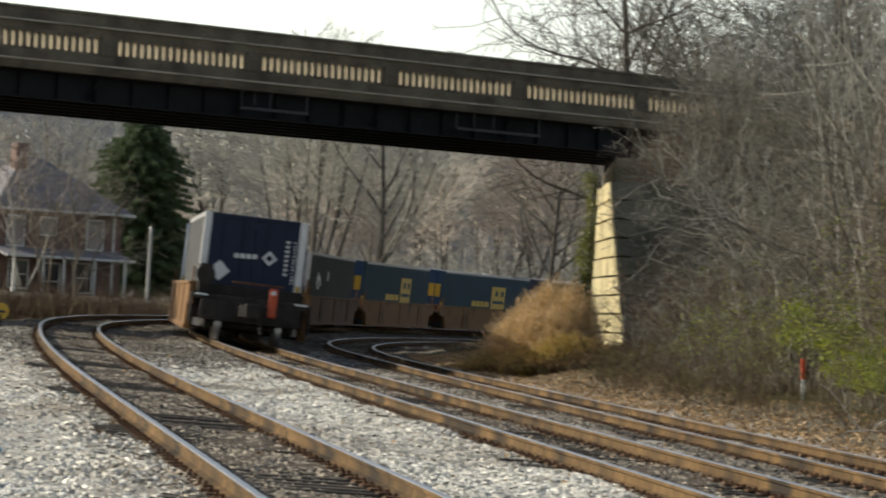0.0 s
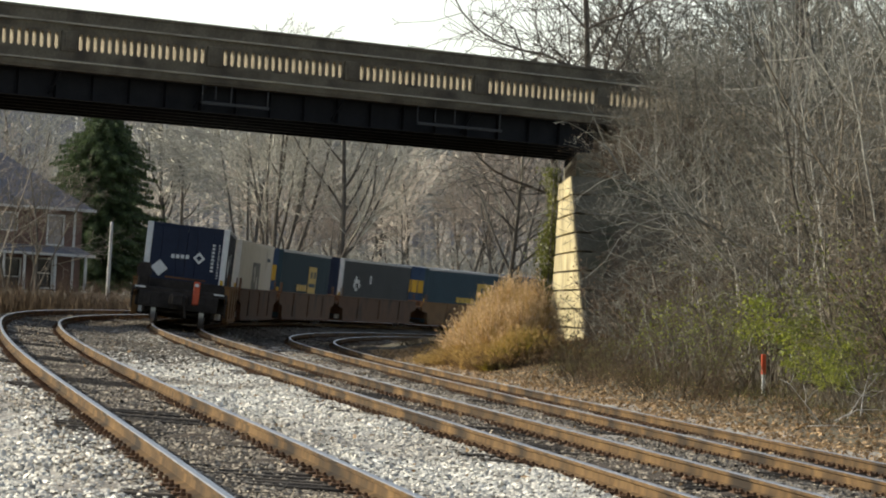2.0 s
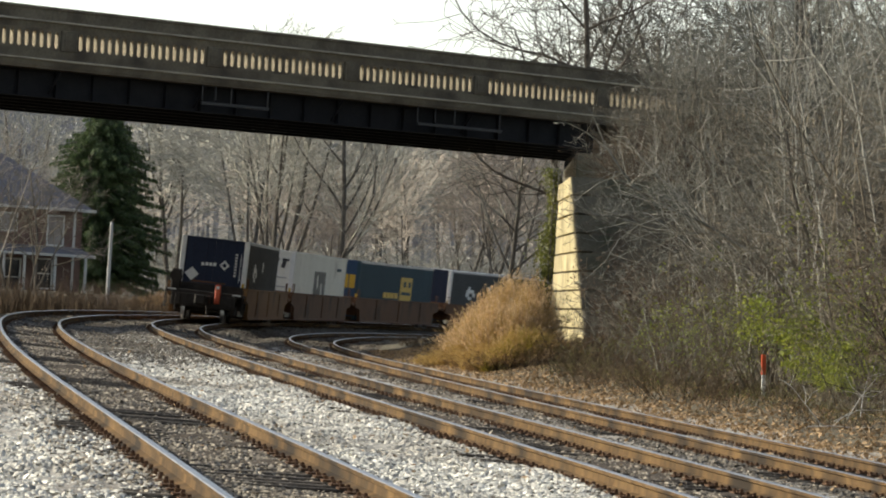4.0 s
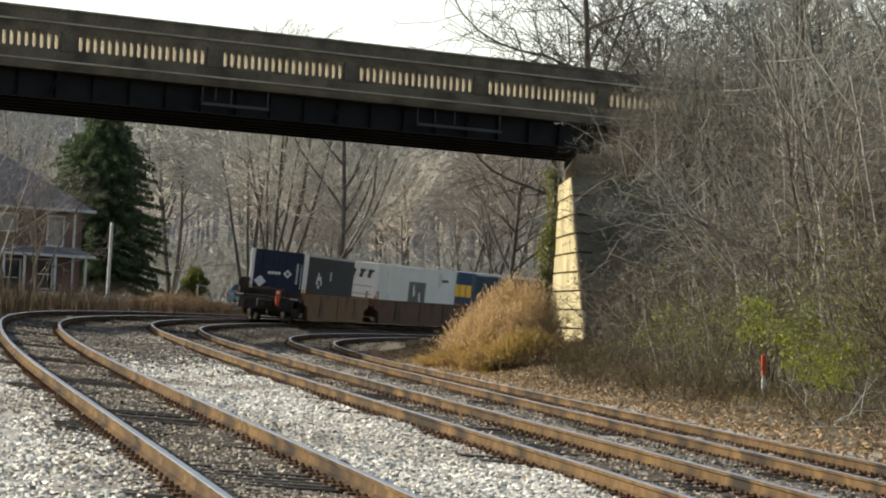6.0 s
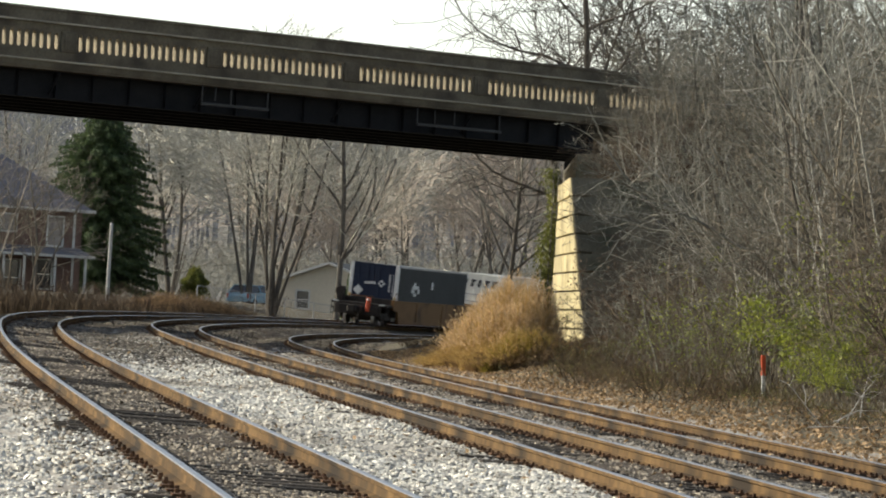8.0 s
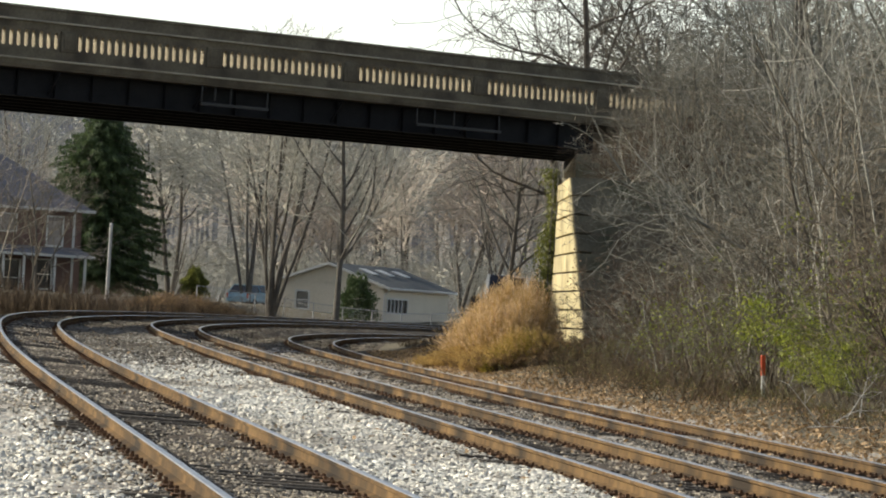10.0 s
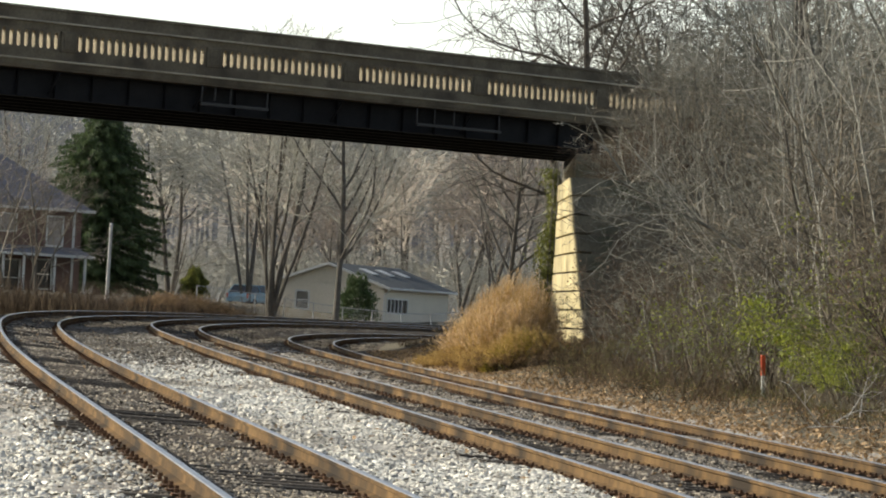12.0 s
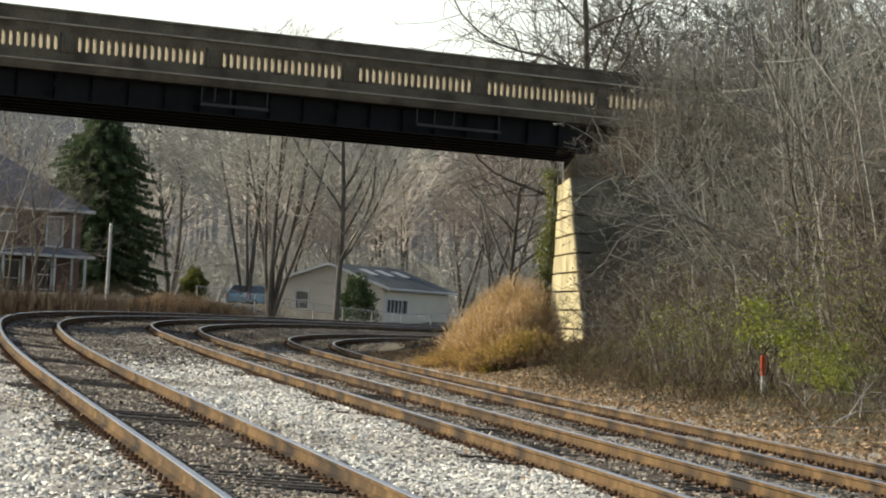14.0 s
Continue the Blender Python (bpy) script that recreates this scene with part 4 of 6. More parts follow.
def trees():
    """Bare trees behind the yard, on the slope and above the bank."""
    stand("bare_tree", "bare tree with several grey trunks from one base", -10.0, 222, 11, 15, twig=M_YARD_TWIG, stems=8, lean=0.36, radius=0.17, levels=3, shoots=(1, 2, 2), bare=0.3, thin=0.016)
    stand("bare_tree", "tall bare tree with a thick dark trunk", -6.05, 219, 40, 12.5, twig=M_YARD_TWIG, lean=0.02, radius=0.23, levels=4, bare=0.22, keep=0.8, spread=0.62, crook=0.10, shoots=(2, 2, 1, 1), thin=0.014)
    stand("bare_tree", "crooked dark bare tree leaning over the track", 2.9, 172, 29, 8.5, radius=0.18, lean=0.15, levels=4, bare=0.25, thin=0.014)
    stand("bare_tree", "small bare tree with pinkish twigs before the house", -22.4, 206, 25, 7.0, radius=0.09, stems=4, lean=0.4, twig=M_RED_TWIG, thin=0.008, bare=0.12, shoots=(2, 1, 2, 1))
    stand("bare_tree", "small bare tree with pinkish twigs by the spruce", -17.2, 240, 26, 5.0, radius=0.08, stems=4, lean=0.4, twig=M_BROWN_TWIG, thin=0.009, bare=0.12, shoots=(2, 1, 2, 1))
    stand("bare_tree", "thin bare saplings with pinkish twigs before the house", -24.6, 212, 28, 8.0, radius=0.08, stems=4, lean=0.3, twig=M_RED_TWIG, thin=0.008, bare=0.12, shoots=(2, 1, 2, 1))
    stand("bare_tree", "slim bare tree with pale twigs before the brick house", -25.4, 208, 45, 9.0, radius=0.08, stems=3, lean=0.35, twig=M_PINK_TWIG, bark=M_PALE_BARK, thin=0.009, bare=0.15, shoots=(2, 1, 2, 1))
    protos = [
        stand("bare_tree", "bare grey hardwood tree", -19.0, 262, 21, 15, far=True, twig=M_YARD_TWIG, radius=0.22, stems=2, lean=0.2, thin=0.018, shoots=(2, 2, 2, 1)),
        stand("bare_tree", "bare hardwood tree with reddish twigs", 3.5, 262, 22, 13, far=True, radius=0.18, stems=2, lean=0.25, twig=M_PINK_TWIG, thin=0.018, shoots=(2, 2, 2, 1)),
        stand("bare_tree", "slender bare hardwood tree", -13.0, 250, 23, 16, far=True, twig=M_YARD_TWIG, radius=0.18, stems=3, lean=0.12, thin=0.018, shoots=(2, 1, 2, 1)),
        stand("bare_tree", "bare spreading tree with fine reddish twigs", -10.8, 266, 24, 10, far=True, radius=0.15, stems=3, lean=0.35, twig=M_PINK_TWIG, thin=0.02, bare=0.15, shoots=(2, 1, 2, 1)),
    ]
    rnd = random.Random(3)
    for i in range(33):
        y = 248 + 190 * (i / 33) ** 1.1
        x = rnd.uniform(-0.125, 0.05) * y + rnd.uniform(-2, 2)
        if y < 275 and -0.105 * y < x < -0.075 * y:
            continue                                # keeps the camera's view of the spruce clear
        src, turn, size = protos[rnd.choice((0, 1, 2, 3, 1))], rnd.uniform(0, 360), rnd.uniform(0.75, 1.2)
        if y < 275 and -0.08 * y < x < -0.058 * y:
            continue                                # and its view of the spruce's foot
        t = copy_thing(src, pose(x, y, gz(x, y) - 0.1, 0, 0, turn))
        k = min(size, (0.060 * y + 1.6 - gz(x, y)) / 17)
        t.scale = (k, k, k)
    # trees above the bank, over the bridge's end
    bank = [stand("bare_tree", "bare tree on the bank with grey twigs", 13.5, 121, 31, 11, radius=0.09, stems=4, lean=0.35, thin=0.008, bare=0.15, crook=0.25, keep=0.65, spread=0.95, twig=M_TWIG),
            stand("bare_tree", "bare tree with two dark trunks on the bank", 12.2, 120, 32, 14, radius=0.17, stems=2, lean=0.2, thin=0.009, bare=0.45, crook=0.18, twig=M_TWIG),
            stand("bare_tree", "bare tree with a dense crown of twigs beyond the road", 10.2, 154, 33, 14, radius=0.14, stems=3, lean=0.3, thin=0.012, bare=0.3, crook=0.18, shoots=(2, 2, 2, 1), twig=M_TWIG, far=True),
            stand("bare_tree", "spreading bare tree with red-brown twigs on the bank", 11.0, 100, 34, 6.5, radius=0.06, stems=5, lean=0.55, thin=0.006, bare=0.1, crook=0.33, lift=-0.02, keep=0.6, spread=1.0, levels=4, shoots=(2, 1, 1, 1), twig=M_RED_TWIG, bark=M_BROWN_TWIG),
            stand("bare_tree", "slender pale sapling on the bank", 8.3, 88, 35, 8.0, radius=0.034, stems=2, lean=0.16, thin=0.010, bare=0.3, crook=0.10, levels=2, shoots=(1, 1), twig=M_PALE_BARK, bark=M_PALE_BARK),
            stand("bare_tree", "dark leaning tree with long bare limbs on the bank", 12.6, 92, 36, 9, radius=0.07, stems=2, lean=0.25, thin=0.008, bare=0.25, crook=0.15, levels=3, shoots=(1, 1, 2), twig=M_BROWN_TWIG),
            stand("bare_tree", "dark bare tree reaching over the bridge's end", 7.2, 153, 37, 15, radius=0.24, lean=0.05, thin=0.013, bare=0.42, crook=0.17, levels=4, keep=0.6, spread=0.95, shoots=(2, 2, 1, 1), twig=M_BARK)]
    places = ((13.5, 100, 0), (14.5, 88, 1), (16, 112, 1), (18, 130, 1), (18, 118, 0), (15, 100, 1), (13.2, 78, 1), (16.5, 96, 0), (12.0, 84, 0), (12, 126, 1), (10.6, 70, 0), (14.0, 108, 0),
              (11, 160, 2), (12.5, 165, 2), (15, 158, 2), (18, 170, 2), (11.5, 178, 2), (14, 182, 2), (20, 160, 2), (22, 172, 2),
              (9.4, 106, 3), (8.4, 100, 3), (9.8, 96, 3), (8.8, 90, 3), (10.2, 86, 3), (9.0, 80, 3), (8.6, 74, 3), (11.6, 92, 3), (11.8, 104, 3), (7.6, 66, 3), (9.8, 76, 3), (12.6, 98, 3), (8.2, 62, 3), (10.6, 110, 3),
              (9.7, 100, 4), (10.3, 98, 4), (8.9, 84, 4), (9.4, 90, 4), (11.4, 108, 4), (9.6, 80, 4),
              (10.4, 88, 5), (11.2, 80, 5), (14.0, 102, 5), (12.4, 112, 5))
    for i, (x, y, g) in enumerate(places):
        t = copy_thing(bank[g], pose(x, y, gz(x, y) - 0.1, 0, 0, rnd.uniform(0, 360)))
        k = rnd.uniform(0.6, 0.95) * (0.8 if y < 75 else 1.25 if y > 149 else 1)
        t.scale = (k, k, k)
    # limbs that lean from the bank towards the tracks
    for x, y, lean, turn, k, g in ((10.6, 115, -40, 300, 0.7, 3), (9.6, 90, -48, 60, 0.7, 5), (10.4, 84, -46, 200, 0.75, 5), (8.6, 95, -44, 30, 0.6, 3), (9.6, 103, -40, 10, 0.7, 0), (9.0, 96, -32, 250, 0.6, 0), (9.2, 86, -36, 90, 0.6, 0),
                                   (8.4, 90, -50, 210, 0.7, 4), (8.8, 102, -55, 80, 0.5, 4), (7.6, 153, -24, 40, 0.85, 6), (9.0, 156, -12, 170, 0.9, 6)):
        t = copy_thing(bank[g], pose(x, y, gz(x, y) - 0.1, 0, lean, 0) @ pose(0, 0, 0, 0, 0, turn))
        t.scale = (k, k, k)
    # a dense tangle rooted on the abutment's top, before the end of the bridge
    for x, y, tip, k, g in ((5.9, 112.6, -14, 0.42, 3), (6.4, 114, -16, 0.5, 3), (6.9, 113, -10, 0.55, 3), (7.4, 115.5, -18, 0.62, 3), (7.9, 113.6, -8, 0.6, 3), (8.5, 116, -16, 0.7, 3), (6.6, 117.5, -12, 0.55, 3), (9.2, 114.6, -10, 0.7, 3),
                            (7.2, 119, -14, 0.65, 3), (8.2, 120, -10, 0.7, 3), (9.8, 117.5, -12, 0.75, 3), (8.4, 114.5, -22, 0.5, 0), (9.4, 118, -26, 0.55, 0), (7.4, 113, -30, 0.35, 0), (10.4, 115.5, -20, 0.6, 0)):
        t = copy_thing(bank[g], pose(x, y, max(gz(x, y), 6.12) - 0.05, 0, tip, 0) @ pose(0, 0, 0, 0, 0, rnd.uniform(0, 360)))
        t.scale = (k, k, k)


def forest():
    """The wooded hill far behind, one mass of bare trees."""
    rnd = random.Random(9)
    o = dict(TREE, levels=2, step=2.2, most=5, thin=0.045, shoots=(2, 3), bare=0.25, chance=0.9)
    stock = []
    for k in range(10):
        segs = []
        branch(rnd, segs, Vector((0, 0, -0.5)), Vector((0, 0, 1)), 15, 0.22, 0, o)
        stock.append(np.array(segs))
    def plant(stock, count, y0, y1, wide, k0, k1, power, cap=0.0):
        out = []
        for i in range(count):
            y = y0 + (y1 - y0) * (i / count) ** power
            x = rnd.uniform(-wide, wide) * y
            z = gz(x, y)
            a, k = rnd.uniform(0, 6.28), rnd.uniform(k0, k1)
            s = stock[rnd.randrange(len(stock))].copy()
            c, n = math.cos(a), math.sin(a)
            for q in (0, 3):
                X, Y = s[:, q].copy(), s[:, q + 1].copy()
                s[:, q], s[:, q + 1], s[:, q + 2] = (c * X - n * Y) * k + x, (n * X + c * Y) * k + y, s[:, q + 2] * k + z
            out.append(s)
        return ribbons(np.concatenate(out))

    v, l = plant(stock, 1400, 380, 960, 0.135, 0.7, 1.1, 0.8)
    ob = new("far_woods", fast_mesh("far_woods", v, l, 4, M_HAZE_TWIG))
    tagged(ob, "bare woods covering the far hill, tinted with painted haze", "woods", kind="stuff")
    brush = []
    o = dict(SHRUB, levels=2, step=0.9, most=5, thin=0.014, shoots=(2, 2), bare=0.1, crook=0.2)
    for k in range(8):
        segs = []
        for j in range(5):
            a = rnd.uniform(0, 6.28)
            branch(rnd, segs, Vector((0, 0, -0.1)), Vector((math.cos(a) * 0.5, math.sin(a) * 0.5, 1)).normalized(), rnd.uniform(2.0, 4.0), 0.03, 0, o)
        brush.append(np.array(segs))
    v, l = plant(brush, 650, 258, 420, 0.125, 0.7, 1.5, 1.0)
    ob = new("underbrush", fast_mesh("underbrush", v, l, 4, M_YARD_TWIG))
    tagged(ob, "bare brown underbrush on the slope behind the yard", "brush", kind="stuff")


def leaf_cloud(rnd, segs, per, size, spread=0.08):
    ends = segs[:, 3:6]
    idx = np.repeat(np.arange(len(ends)), per)
    c = ends[idx] + np.random.normal(0, spread, (len(idx), 3))
    a = np.random.normal(0, 1, (len(idx), 3))
    a /= np.linalg.norm(a, axis=1)[:, None]
    b = np.cross(a, np.random.normal(0, 1, (len(idx), 3)))
    b /= np.linalg.norm(b, axis=1)[:, None]
    s = size * np.random.uniform(0.6, 1.3, (len(idx), 1))
    return quads(c, a * s, b * s * 0.55)


def shrub_proto(label, seed, height, stems, mat, leaves=None, per=0, size=0.03, wide=0.55, **k):
    rnd = random.Random(seed)
    o = dict(SHRUB, **k)
    segs = []
    for i in range(stems):
        a = rnd.uniform(0, 6.28)
        d = Vector((math.cos(a) * rnd.uniform(0.1, wide), math.sin(a) * rnd.uniform(0.1, wide), 1)).normalized()
        p = Vector((rnd.gauss(0, 0.3), rnd.gauss(0, 0.3), -0.15))
        branch(rnd, segs, p, d, height * rnd.uniform(0.6, 1.1), rnd.uniform(0.012, 0.028) * min(1, height / 2.8), 0, o)
    segs = np.array(segs)
    top = thing("shrub", label, "shrub", "bank shrubs")
    for nm, sg in (("stem", segs[segs[:, 6] >= 0.007]), ("twig_spray", segs[segs[:, 6] < 0.007])):
        if len(sg):
            v, l = tubes(sg, 3)
            o_ = new(nm, fast_mesh(nm, v, l, 4, mat))
            o_.parent = top
            tagged(o_, kind="stuff")
    if leaves:
        pick = segs[segs[:, 6] < 0.008]
        v, l = leaf_cloud(rnd, pick[::2], per, size)
        f = new("foliage", fast_mesh("foliage", v, l, 4, leaves))
        f.parent = top
        tagged(f, kind="stuff")
    return top


def thicket():
    """The tangle of shrubs on the bank beside the nearest track, thick enough to hide the slope."""
    rnd = random.Random(17)
    tangle = [shrub_proto("tangled bare shrub with brown twigs on the bank", 41, 2.8, 9, M_BROWN_TWIG, wide=1.0, crook=0.36, lift=-0.04),
              shrub_proto("tangled bare shrub with red-brown twigs on the bank", 42, 2.6, 10, M_UMBER, wide=1.1, crook=0.36, lift=-0.05),
              shrub_proto("drooping dark bare bramble", 44, 2.4, 12, M_BRAMBLE, wide=1.0, lift=-0.12),
              shrub_proto("bare shrub holding withered brown leaves", 47, 2.6, 8, M_UMBER, M_BROWN_LEAF, 1, 0.030, wide=0.9, crook=0.32),
              shrub_proto("tangled bare shrub with fine grey twigs on the bank", 57, 3.0, 9, M_TWIG, wide=1.0, crook=0.34, lift=-0.05),
              shrub_proto("arching grey-brown vine tangle on the bank", 48, 4.4, 6, M_RED_TWIG, lift=-0.13, levels=2, chance=0.5, crook=0.2, wide=1.0)]
    pale = shrub_proto("bare shrub with long arching twigs, pale as if sunlit", 49, 3.4, 4, M_PALE_BARK, lift=-0.09, levels=2, chance=0.6, crook=0.24, wide=0.9, thin=0.006)
    low = [shrub_proto("low bramble with dull olive leaves", 51, 1.1, 14, M_BRAMBLE, M_DULL_LEAF, 3, 0.020, wide=1.3, lift=-0.10, crook=0.34),
           shrub_proto("low bramble with withered brown leaves", 52, 1.0, 14, M_BRAMBLE, M_BROWN_LEAF, 3, 0.020, wide=1.3, lift=-0.10, crook=0.34),
           shrub_proto("low bare bramble with red-brown twigs", 53, 1.2, 16, M_UMBER, wide=1.3, lift=-0.10, crook=0.34)]
    green = shrub_proto("shrub dense with yellow-green leaves", 45, 1.5, 11, M_BROWN_TWIG, M_GREEN, 16, 0.034, wide=0.8)
    olive = shrub_proto("shrub with sparse yellowing leaves", 46, 2.2, 8, M_BROWN_TWIG, M_GREEN, 2, 0.030, wide=0.8)
    dull = shrub_proto("shrub with dull olive leaves", 54, 2.2, 9, M_BROWN_TWIG, M_DULL_LEAF, 3, 0.034, wide=0.8)
    used = set()

    def put_at(src, x, y, k=1.0, z=None, tip=0.0):
        m = pose(x, y, (gz(x, y) if z is None else z) - 0.05, rnd.uniform(-6, 6), rnd.uniform(-8, 4) + tip, rnd.uniform(0, 360))
        if src not in used:
            used.add(src)
            src.matrix_world, t = m, src
        else:
            t = copy_thing(src, m)
        t.scale = (k, k, k)

    def put(src, s, right, k=1.0):
        x, y, _ = along(s, "C", right)[0]
        if 0.0795 < x / y < 0.0915 and y < 70.5:
            return                                  # keeps the camera's line of sight to the orange stake clear
        if x / y < 0.047 and 84 < y < 108.5:
            k = min(k, 0.5)                         # kept low so the camera sees the stone wing
        if 0.084 < x / y < 0.118 and y < 71:
            k = min(k, 0.30)                        # and so that it sees the leafy bush
        put_at(src, x, y, k)

    s = 28.0
    while s < 108:
        foot = 2.9 + 4.2 * float(ease(np.array(s), 45, 100))
        for row in range(4):
            right = foot + row * 1.8 + rnd.uniform(-0.5, 0.6)
            if row == 0:
                for d in (0.0, 0.9, 1.8):
                    put(rnd.choice(low), s + d + rnd.uniform(-0.3, 0.3), foot + rnd.uniform(-0.3, 0.9), rnd.uniform(0.55, 1.0))
                put(rnd.choice((tangle[2], low[2], low[0])), s + rnd.uniform(-1, 1), right + 0.6, rnd.uniform(0.5, 0.7))
            else:
                src = rnd.choice(tangle + [dull, tangle[1], tangle[3]] if row == 1 else tangle + [tangle[0], tangle[1]])
                put(src, s + rnd.uniform(-1.2, 1.2), right, rnd.uniform(0.7, 1.15))
        s += 2.4
    # the leafy green bush by the orange stake, and yellower ones round it
    for x, y, k in ((6.75, 67.0, 0.75), (6.85, 65.8, 0.85), (6.95, 69.0, 1.2), (7.15, 67.4, 1.15), (6.55, 64.8, 0.55), (6.9, 71.2, 1.35), (7.3, 70.0, 1.2), (6.9, 64.0, 0.55), (7.5, 68.0, 0.8)):
        put_at(green, x, y, k)
    for x, y, k in ((5.1, 72, 0.7), (5.4, 73, 0.9), (5.8, 74, 1.0), (4.8, 75, 0.8), (6.0, 72.4, 0.8), (7.7, 67, 0.9), (7.4, 64.4, 0.8), (6.4, 74, 1.1), (7.6, 70, 1.2), (5.5, 70.6, 0.6), (7.2, 62.6, 0.6), (8.1, 68.5, 1.2), (8.5, 71, 1.3), (7.9, 65, 1.0), (4.6, 77, 0.7), (5.3, 76, 0.9)):
        put_at(olive, x, y, k)
    for x, y, k in ((4.7, 82, 0.6), (5.2, 84, 0.8), (5.5, 80, 0.8), (4.9, 88, 0.5), (7.0, 64, 0.7), (6.8, 74, 1.0), (4.2, 86, 0.5), (7.9, 66, 1.0), (6.1, 84, 1.0), (5.9, 70.8, 0.6)):
        put_at(dull, x, y, k)
    for x, y, k in ((6.0, 98, 0.9), (6.6, 92, 1.0), (7.4, 86, 1.1), (6.6, 80, 0.9), (7.4, 78, 1.1), (8.4, 92, 1.2), (7.8, 98, 1.1), (6.9, 103, 1.0), (8.4, 80, 1.2), (7.4, 70, 0.9), (9.0, 86, 1.2), (8.2, 104, 1.2)):
        put_at(pale, x, y, k)
    # growth on top of the abutment, hanging over its edge
    for x, y, k in ((4.6, 111.2, 0.55), (5.0, 112, 0.7), (5.4, 111.4, 0.75), (5.9, 112.4, 0.9), (6.4, 111.8, 0.9), (6.9, 113, 1.0), (7.5, 112.2, 1.0), (5.2, 114, 0.8), (6.1, 115, 1.0), (7.0, 116, 1.1), (8.2, 113, 1.1), (8.8, 115, 1.2), (5.6, 117, 0.9), (6.6, 119, 1.1)):
        put_at(rnd.choice((tangle[0], tangle[1], tangle[1], tangle[2])), x, y, k, max(gz(x, y), 6.1), -22)
    for k in range(16):
        put_at((low[0], low[1], low[2], dull)[k % 4], 3.55 + 0.13 * k + rnd.uniform(-0.15, 0.15), 99 + rnd.uniform(-3, 5), rnd.uniform(0.55, 0.85) * (0.5 if k % 4 == 3 else 1))
    put_at(pale, 5.6, 111.8, 0.6, 6.1, -50)
    put_at(pale, 6.6, 112.2, 0.7, 6.1, -40)
    for s, r in ((72, 7.4), (74, 8.6), (76, 7.8), (77, 9.8), (79, 8.6), (80, 10.5), (81, 9.4), (82, 11.4), (75, 11), (79, 12.4), (73, 10), (78, 13.4), (70, 8.6), (68, 7.2)):
        put(rnd.choice((tangle[0], tangle[1], tangle[3])), s, r, rnd.uniform(1.0, 1.4))
    s = 92.0
    while s < 178:
        off = float(np.interp(s, SS, OFFSET["A"]) - np.interp(s, SS, OFFSET["C"]))
        x, y, _ = along(s, "C", off - rnd.uniform(3.8, 9.0))[0]
        put_at(rnd.choice((tangle[2], tangle[1], tangle[3], low[1])), x, y, rnd.uniform(0.5, 0.85))
        s += 1.3


def blades(n, cx, cy, cz, rx, ry, h0, h1, lean, width, rnd_seed, power=0.5):
    """Arching grass blades: tapered strips of three pieces."""
    r = np.random.RandomState(rnd_seed)
    a, q = r.uniform(0, 2 * np.pi, n), r.uniform(0, 1, n) ** power
    bx, by = cx + np.cos(a) * q * rx, cy + np.sin(a) * q * ry
    out = np.stack([np.cos(a) + r.normal(0, 0.5, n), np.sin(a) + r.normal(0, 0.5, n)], 1) * (lean * q * r.uniform(0.4, 1.2, n))[:, None]
    h = r.uniform(h0, h1, n) * (1 - 0.45 * q ** 2)
    b0 = np.stack([bx, by, np.full(n, cz)], 1)
    pts = [b0 + np.stack([out[:, 0] * t ** 1.7, out[:, 1] * t ** 1.7, h * (t - 0.12 * t ** 3)], 1) for t in (0, 0.4, 0.75, 1.0)]
    w = r.normal(0, 1, (n, 3))
    w[:, 2] = 0
    w /= np.linalg.norm(w, axis=1)[:, None]
    rows = []
    for p, k in zip(pts, (0.8, 1.0, 0.8, 0.25)):
        rows += [p - w * width * k, p + w * width * k]
    v = np.stack(rows, 1).reshape(-1, 3)
    base = np.arange(n)[:, None, None] * 8
    f = np.array([[0, 1, 3, 2], [2, 3, 5, 4], [4, 5, 7, 6]])[None] + base
    return v, f.ravel()


def grass_clump(x, y, r0, h, label, seed, n, blade, head=None, lean=0.35):
    """A tuft of arching stalks; where head is given, each tall stalk ends in a feathery plume."""
    top = thing("grass_clump", label, "grass clump", "grass clumps")
    v, l = blades(n, 0, 0, -0.05, r0, r0 * 1.2, h * 0.55, h * 1.05, lean, 0.0055, seed)
    o = new("dry_tuft", fast_mesh("dry_tuft", v, l, 4, blade))
    o.parent = top
    tagged(o, kind="stuff")
    if head:
        r = np.random.RandomState(seed + 1)
        b8 = v.reshape(-1, 8, 3)
        pick = r.choice(len(b8), int(len(b8) * 0.4), replace=False)
        tip, neck = b8[pick, 6], b8[pick, 4]
        m = 7
        t = r.uniform(-0.1, 1.15, (len(pick), m, 1))
        c = (neck[:, None] + (tip - neck)[:, None] * t + r.normal(0, 0.022, (len(pick), m, 3))).reshape(-1, 3)
        a = np.repeat((tip - neck) / (np.linalg.norm(tip - neck, axis=1)[:, None] + 1e-6), m, 0) + r.normal(0, 0.45, c.shape)
        a /= np.linalg.norm(a, axis=1)[:, None]
        b = np.cross(a, r.normal(0, 1, c.shape))
        b /= np.linalg.norm(b, axis=1)[:, None]
        v2, l2 = quads(c, a * 0.055, b * 0.010)
        o = new("plume", fast_mesh("plume", v2, l2, 4, head))
        o.parent = top
        tagged(o, "pale feathery seed plumes", kind="stuff")
    top.matrix_world = pose(x, y, gz(x, y))
    return top


